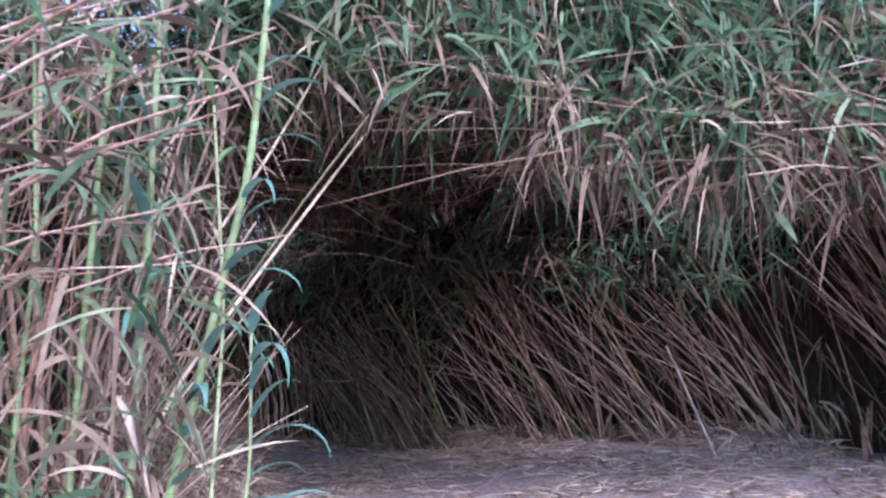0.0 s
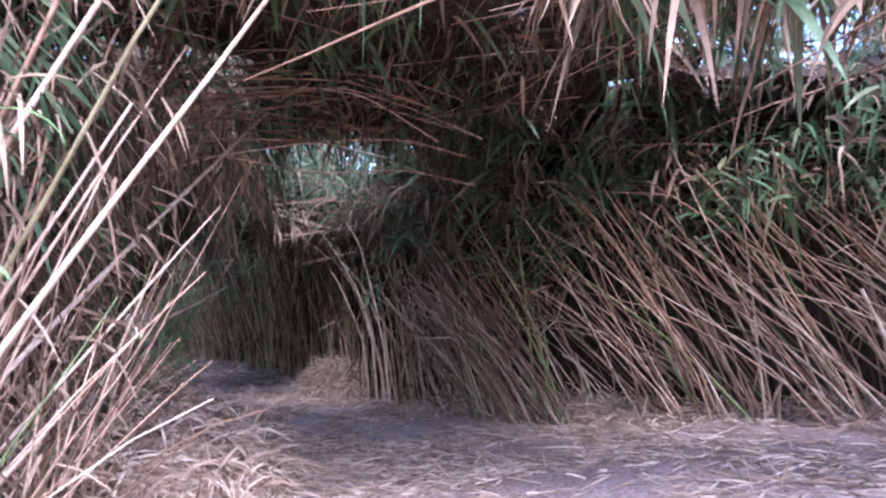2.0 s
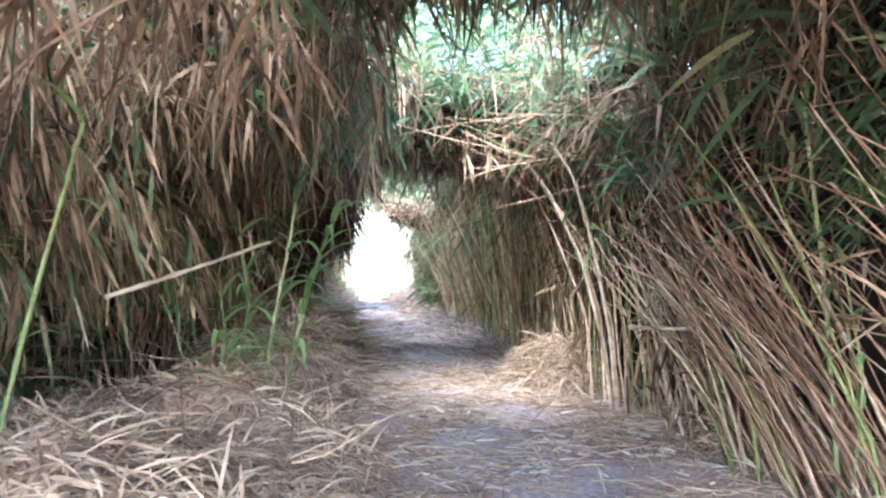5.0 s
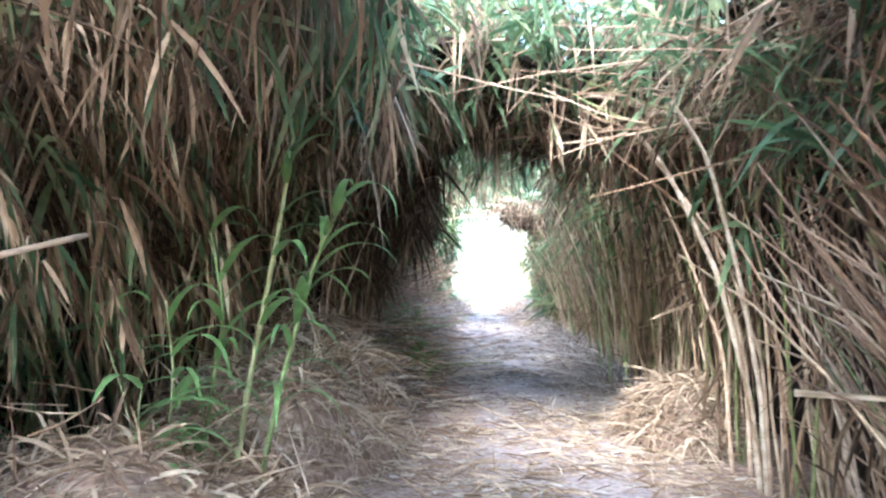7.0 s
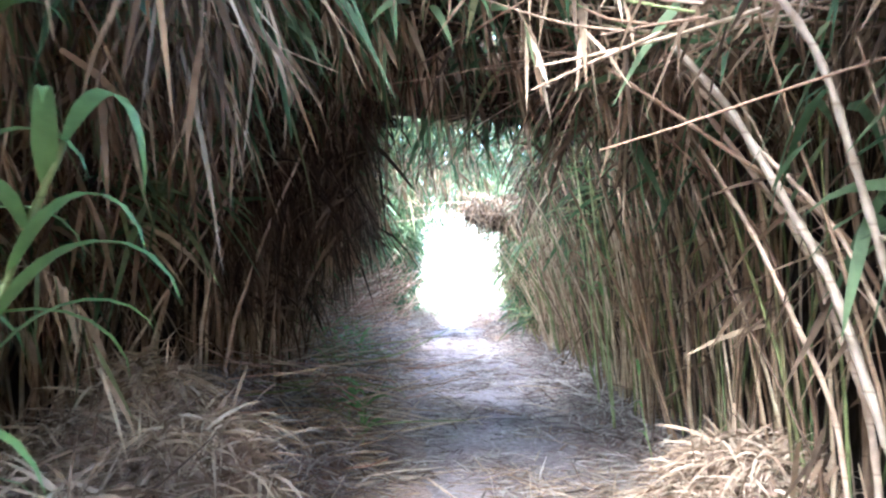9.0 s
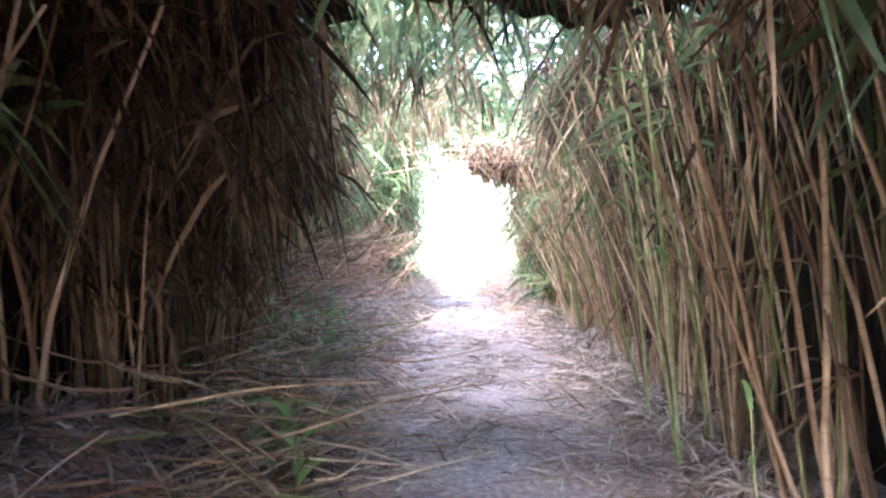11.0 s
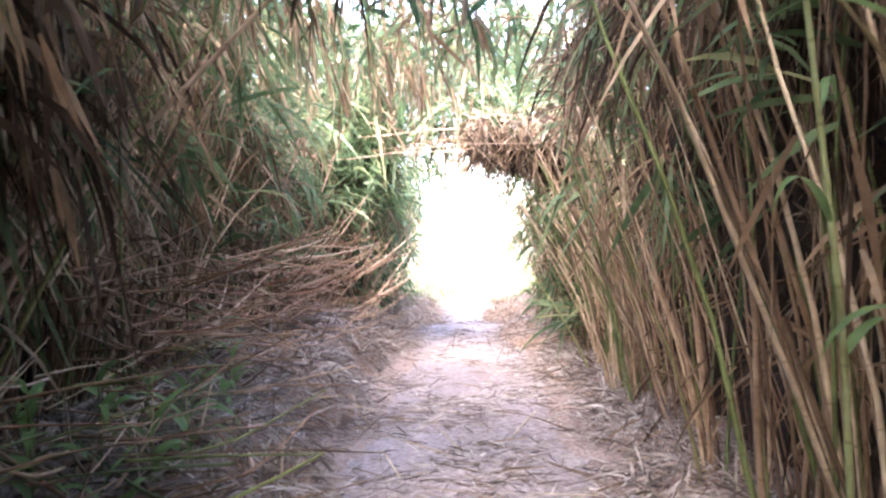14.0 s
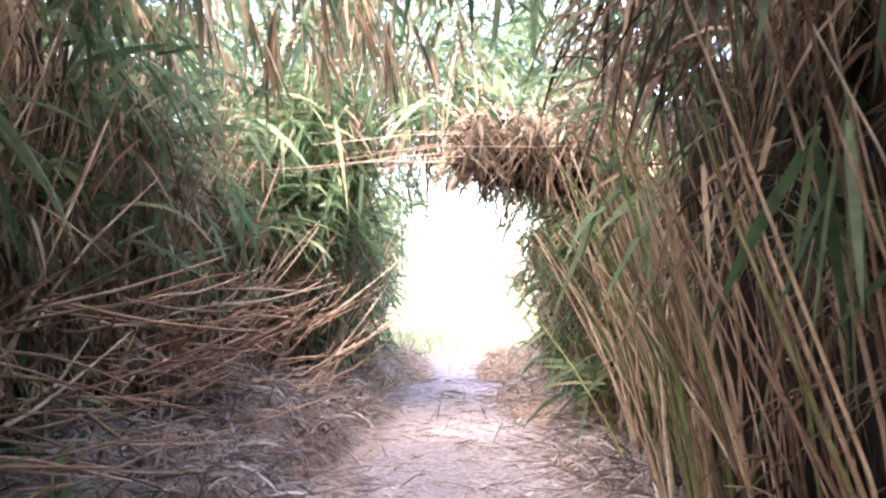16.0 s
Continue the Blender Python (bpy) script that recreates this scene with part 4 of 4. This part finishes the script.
reed_plant(base_to([(-4.3, 9.9, 0.4), (-4.3, 9.95, 0.6), (-4.25, 9.95, 0.9)]), 0.007, INSIDE, 12, 0.1, (0.45, 0.8), (0.045, 0.07), toward=0.2)
reed_plant([(-5.4, 11.1, 3.2), (-4.9, 11.3, 2.95), (-4.6, 11.42, 2.7), (-4.4, 11.5, 2.35)], 0.012, "green reed top bowed down over the path", 12, 0.3, (0.4, 0.65), (0.035, 0.055), mat=mat_leaf_blue, toward=-0.4)
reed_plant(base_to([(-3.20, 7.75, 0.53), (-3.05, 7.82, 1.18), (-2.81, 7.95, 2.14)]), 0.014, "slender yellow-green reed rising from the straw", 5, 0.4, (0.2, 0.4))
reed_plant(base_to([(-0.27, 11.3, 0.2), (-0.35, 11.23, 1.47), (-0.46, 11.15, 2.48)]), 0.017, "green reed standing before leaning dry canes", 6, 0.4, (0.25, 0.4))
reed_plant(base_to([(-0.15, 11.0, 0.3), (-0.1, 11.0, 0.9), (-0.2, 10.95, 1.5)]), 0.010, "green reed standing before leaning dry canes", 5, 0.3, (0.2, 0.35))
reed_plant(base_to([tuple(at(10.2, 2.1, 0.3)), tuple(at(10.1, 2.0, 1.3)), tuple(at(10.0, 1.85, 2.6))]), 0.015, "tall green reed at the edge of the canes", 6, 0.5, (0.3, 0.5))
reed_plant(base_to([tuple(at(10.5, 2.15, 0.3)), tuple(at(10.5, 2.0, 1.3)), tuple(at(10.4, 1.8, 2.7))]), 0.013, "tall green reed at the edge of the canes", 6, 0.5, (0.3, 0.5))
reed_plant(base_to([tuple(at(11.3, 2.2, 0.3)), tuple(at(11.2, 2.1, 1.3)), tuple(at(11.1, 1.9, 2.6))]), 0.012, "tall green reed at the edge of the canes", 5, 0.5, (0.3, 0.45))
reed_plant(base_to([tuple(at(8.6, 2.0, 0.2)), tuple(at(8.6, 1.95, 0.4)), tuple(at(8.5, 1.9, 0.75))]), 0.006, "small pale green shoot beside the path", 3, 0.4, (0.15, 0.25), (0.02, 0.03))
for f, r, h in ((13.4, -0.45, 0.5), (13.8, -0.6, 0.6), (13.6, -0.75, 0.7), (14.1, -0.7, 0.5), (9.6, -0.2, 0.3), (9.9, -0.35, 0.3), (13.0, -0.5, 0.5), (13.2, -0.85, 0.8), (14.4, -0.55, 0.5), (14.8, -0.8, 0.7),
                (15.3, -0.75, 0.6), (12.6, -0.9, 0.9), (16.0, -1.1, 1.1)):
    p = at(f, r)
    g = float(ground_z(p[0], p[1])) + 0.3
    reed_plant([(p[0], p[1], g - 0.3), (p[0] + 0.05, p[1] - 0.03, g + h * 0.4), (p[0] + 0.1, p[1] - 0.06, g + h * 0.7)], 0.008, "low bright green leafy shoots on the straw", 11, 0.35, (0.25, 0.45), (0.04, 0.075))


def broken_cane(points, r, label, mat=None):
    p = np.array(points, float)
    root = thing("broken_cane", p[0], label, "cane", "broken canes")
    stem("cane", p - p[0], r, r * 0.75, mat or mat_cane_pale, root, joint=0.22)
    return root


mat_cane_pale = cane_material("pale_cane", [(0.0, (0.42, 0.33, 0.24)), (1.0, (0.56, 0.47, 0.36))])
PALE = "bleached pale tan reed cane leaning against the thicket"
broken_cane([(2.85, 8.5, 0.3), (2.6, 8.4, 0.85), (2.3, 8.3, 1.5)], 0.016, PALE)
broken_cane([(-2.75, 13.77, -0.05), (-2.85, 13.8, 0.6), (-3.13, 13.81, 1.52), (-3.55, 13.8, 2.3), (-3.77, 13.73, 2.58)], 0.022, "thick grey-tan cane bowed over the path")
broken_cane([(-2.68, 13.71, -0.05), (-2.72, 13.65, 0.7), (-2.83, 13.54, 1.46), (-3.01, 13.36, 2.35), (-3.2, 13.2, 2.7)], 0.018, "thick grey-tan cane bowed over the path")
broken_cane([(-2.02, 5.3, 1.08), (-1.98, 6.43, 1.89), (-1.95, 7.07, 2.34), (-2.01, 8.11, 2.98)], 0.014, "long pale cane slanting across the tunnel mouth")
broken_cane([tuple(at(11.3, -0.9, 0.9)), (-9.51, 16.84, 1.94), (-9.2, 17.47, 2.73), (-8.9, 17.9, 3.3)], 0.014, "thin dark branch slanting up into the leaves", mat_cane)
for k in range(5):
    f, r, top = 5.3 + rng.uniform(0, 2.0), 2.35 + rng.uniform(-0.15, 0.15), rng.uniform(1.2, 1.9)
    p, q, e = at(f, r), at(f + rng.uniform(0.1, 0.6), r - rng.uniform(0.1, 0.35)), at(f + rng.uniform(0.5, 1.4), top)
    broken_cane([(p[0], p[1], -0.05), (p[0] * 0.8 + q[0] * 0.2, p[1] * 0.8 + q[1] * 0.2, 0.9), (q[0], q[1], 1.7), (e[0], e[1], 2.5 + 0.05 * k)],
                rng.uniform(0.011, 0.018), "grey-tan cane bowed over the path", mat_cane)
broken_cane([tuple(at(8.5, 0.35, 0.03)), tuple(at(7.5, 0.66, 0.07)), tuple(at(6.6, 0.88, 0.04))], 0.009, "thin dark stick lying on the path", mat_cane)
broken_cane([tuple(at(5.4, -0.25, 0.1)), tuple(at(4.8, 0.0, 0.12)), tuple(at(4.2, 0.1, 0.1))], 0.009, "thin dark stick lying on the path", mat_cane)
broken_cane([tuple(at(13.2, 0.25, -0.04)), tuple(at(12.0, 0.65, 0.0)), tuple(at(10.6, 0.9, -0.02))], 0.010, "broken pale stick lying on the path")
broken_cane([tuple(at(16.2, 1.75, -0.09)), tuple(at(15.8, 1.65, -0.06)), tuple(at(15.2, 1.45, -0.08))], 0.012, "short broken stick lying on the path")
broken_cane([tuple(at(1.7, -1.75, 1.36)), tuple(at(2.0, -1.45, 1.47)), tuple(at(2.45, -1.05, 1.63))], 0.011, "pale snapped cane poking out of the hanging leaves")
broken_cane([tuple(at(3.5, 1.54, 1.04)), tuple(at(3.45, 1.9, 1.03)), tuple(at(3.4, 2.4, 1.05))], 0.014, "pale snapped cane lying across the stumps")
# blunt broken ends along the top of the thicket, above the inner mouth
ridge = thing("broken_cane_ridge", at(6.3, 1.9, 2.6), "ridge of snapped grey-tan canes with blunt ends", "cane bundle")
for k in range(85):
    p = at(rng.uniform(5.6, 7.1), rng.uniform(1.2, 2.7)) - at(6.3, 1.9)
    stick(ridge, cane_shapes_mixed if k % 4 == 0 else cane_shapes, (p[0], p[1], rng.uniform(-0.08, 0.28)), rng.normal(3.3, 0.5), rng.uniform(70, 100), int(rng.integers(0, 3)), rng.uniform(0.4, 1.1), rng.uniform(0.8, 1.6))
# dry canes sprawling across the front of the bed
sprawl = thing("toppled_canes", (-2.4, 3.55, 1.4), "sprawl of toppled pinkish dry canes across the reed front", "cane bundle", "", "")
for k in range(130):
    low = k % 2
    b = (rng.uniform(-1.2, 0.75), rng.uniform(-0.55, 0.2), rng.uniform(-1.25, -0.1) if low else rng.uniform(0.1, 1.5))
    cane(sprawl, cane_shapes_pink, b, rng.normal(0.0, 0.4), rng.uniform(8, 30) if low else rng.uniform(50, 75), int(rng.integers(1, 4)), rng.uniform(0.7, 1.35), rng.uniform(1.4, 2.6))
for n, mt, nm in ((900, mat_dry, "dry_leaves"), (700, mat_green, "green_leaves")):
    b = np.column_stack((rng.uniform(-2.6, 1.4, n), rng.uniform(-0.8, 0.3, n), rng.uniform(-0.9, 2.0, n)))
    v, q, t = blades(b, np.column_stack((rng.normal(0.4, 0.6, n), rng.normal(-0.3, 0.5, n), rng.normal(0.1, 0.5, n))), rng.uniform(0.2, 0.5, n), rng.uniform(0.012, 0.035, n), rng.uniform(0.2, 0.9, n), 4)
    bulk(nm, v, q, t, mt, sprawl, "", "stuff")
tangle = thing("stick_tangle", at(15.5, -1.2, 0.3), "tangle of broken dry stalks lying against the bank", "stick bundle")
for k in range(230):
    low = k % 2
    p = at(rng.uniform(10.5, 19.5), rng.uniform(-1.3, -0.2) if low else rng.uniform(-1.5, -0.65)) - at(15.5, -1.2)
    stick(tangle, cane_shapes, (p[0], p[1], rng.uniform(-0.15, 0.3) if low else rng.uniform(-0.2, 1.1)), rng.uniform(0, 6.28), rng.uniform(74, 94) if low else rng.uniform(45, 92), int(rng.integers(0, 4)), rng.uniform(0.3, 1.1), 1.5)
tangle = thing("stick_tangle", at(16.0, -1.2, 0.4), "layers of dead sticks and stalks matted on the bank", "stick bundle")
for k in range(190):
    p = at(rng.uniform(13.0, 19.3), rng.uniform(-1.25, -0.5)) - at(16.0, -1.2)
    stick(tangle, cane_shapes_pink if k % 3 == 0 else cane_shapes, (p[0], p[1], rng.uniform(0.2, 1.0)), rng.normal(0.6, 0.9), rng.uniform(68, 105), int(rng.integers(0, 4)), rng.uniform(0.35, 1.0), rng.uniform(1.0, 1.9))
tangle = thing("stick_tangle", at(3.8, -1.9, 0.3), "tangle of broken dry stalks lying on the straw", "stick bundle")
for k in range(90):
    p = at(rng.uniform(1.2, 6.5), rng.uniform(-2.9, -0.8)) - at(3.8, -1.9)
    stick(tangle, cane_shapes, (p[0], p[1], rng.uniform(-0.1, 0.5)), rng.uniform(0, 6.28), rng.uniform(60, 95), int(rng.integers(0, 4)), rng.uniform(0.3, 0.9), 1.1)
tangle = thing("stick_tangle", at(10.6, -0.55, 0.1), "dark tangle of broken reed stalks beside the path", "stick bundle")
for k in range(150):
    r = rng.uniform(-1.1, 0.15)
    p = at(rng.uniform(8.2, 13.2), r) - at(10.6, -0.55)
    stick(tangle, cane_shapes_mixed if k % 3 else cane_shapes_pink, (p[0], p[1], 0.16 + 0.5 * max(0.0, -r) + rng.uniform(-0.1, 0.16)), rng.uniform(0, 6.28), rng.uniform(78, 94), int(rng.integers(0, 4)), rng.uniform(0.35, 1.15), rng.uniform(0.9, 1.8))
arch = thing("bowed_cane_arch", (-1.2, 7.9, 2.4), "sheaf of thin tan canes bowed in an arch overhead", "cane bundle")
for k in range(26):
    w = rng.normal(0, 0.16, 3)
    line = [(-3.6, 7.4, 2.3), (-2.95, 7.4, 2.65), (-2.4, 7.5, 2.88), (-1.54, 7.6, 2.88), (-0.96, 7.7, 2.8), (-0.5, 7.8, 2.62)]
    a, b = int(rng.integers(0, 2)), int(rng.integers(4, 7))
    pts = [(x + 1.2 + w[0] + rng.normal(0, 0.04), y - 7.9 + w[1] * 2, z - 2.4 + w[2] * 0.9 + rng.normal(0, 0.05)) for x, y, z in line[a:b]]
    stem("cane", pts, rng.uniform(0.005, 0.010), 0.004, mat_cane, arch, joint=0.2, sides=5)
sticks = thing("stick_bundle", at(19.2, -0.45, 0.3), "bundle of golden dry sticks poking out of the bank", "stick bundle")
for k in range(55):
    b = (rng.uniform(-0.6, 0.5), rng.uniform(-0.6, 0.5), rng.uniform(-0.2, 1.1))
    stick(sticks, cane_shapes, b, rng.normal(0.9, 0.5), rng.uniform(35, 85), int(rng.integers(0, 3)), rng.uniform(0.5, 1.1), 1.6)


def scrap():
    """A crumpled white scrap lying on the straw."""
    bm = bmesh.new()
    bmesh.ops.create_grid(bm, x_segments=6, y_segments=5, size=0.045)
    for v in bm.verts:
        v.co.z = 0.02 * noise.noise(v.co * 40) + 0.25 * abs(v.co.x)
        v.co.y *= 0.7
    bmesh.ops.solidify(bm, geom=bm.faces[:], thickness=0.002)
    me = bpy.data.meshes.new("paper_scrap")
    bm.to_mesh(me)
    bm.free()
    m = material("white_paper", 0.7)[0]
    m.node_tree.nodes["Principled BSDF"].inputs["Base Color"].default_value = (0.8, 0.8, 0.8, 1)
    me.materials.append(m)
    ob = new("paper_scrap", me)
    ob.matrix_world = pose(-9.1, 16.57, 0.17, 50, 10, 40) @ Matrix.Diagonal((1.1, 1.1, 1.1, 1))
    return tagged(ob, "small crumpled white paper scrap on the straw", "scrap")


scrap()

# ---- the open ground beyond the far mouth ----
def far_growth(name, poly, n, h, mat, label):
    P = np.array(poly)
    c = P.mean(0)
    q = rng.uniform(P.min(0), P.max(0), (n * 4, 2))
    q = q[in_poly(q[:, 0], q[:, 1], poly)][:n]
    n = len(q)
    place = np.array((c[0], c[1], float(ground_z(*c))))
    z = ground_z(q[:, 0], q[:, 1]) + (rng.uniform(0, 1, n) ** 1.5) * (h - 0.4)
    way = np.column_stack((rng.normal(0, 0.35, (n, 2)), rng.uniform(0.5, 1.2, n)))
    v, qd, t = blades(local(np.column_stack((q, z)), place), way, rng.uniform(0.35, 0.8, n), rng.uniform(0.015, 0.035, n), rng.uniform(0.0, 0.5, n))
    ob = bulk(name, v, qd, t, mat, label=label, kind="stuff")
    ob.location = place
    return tagged(ob, "", "grass")


mat_pale = leaf_material("pale_grass", [(0.0, (0.30, 0.34, 0.16)), (0.5, (0.45, 0.46, 0.25)), (1.0, (0.60, 0.56, 0.36))], 0.45, 0.6)
far_growth("tall_grass", band(27, 33, -7, 9), 9000, 0.8, mat_pale, "pale yellow-green grass in the open light")
far_growth("far_reeds", band(33, 37, -9, 11), 16000, 3.4, mat_pale, "pale green reeds standing in bright daylight")
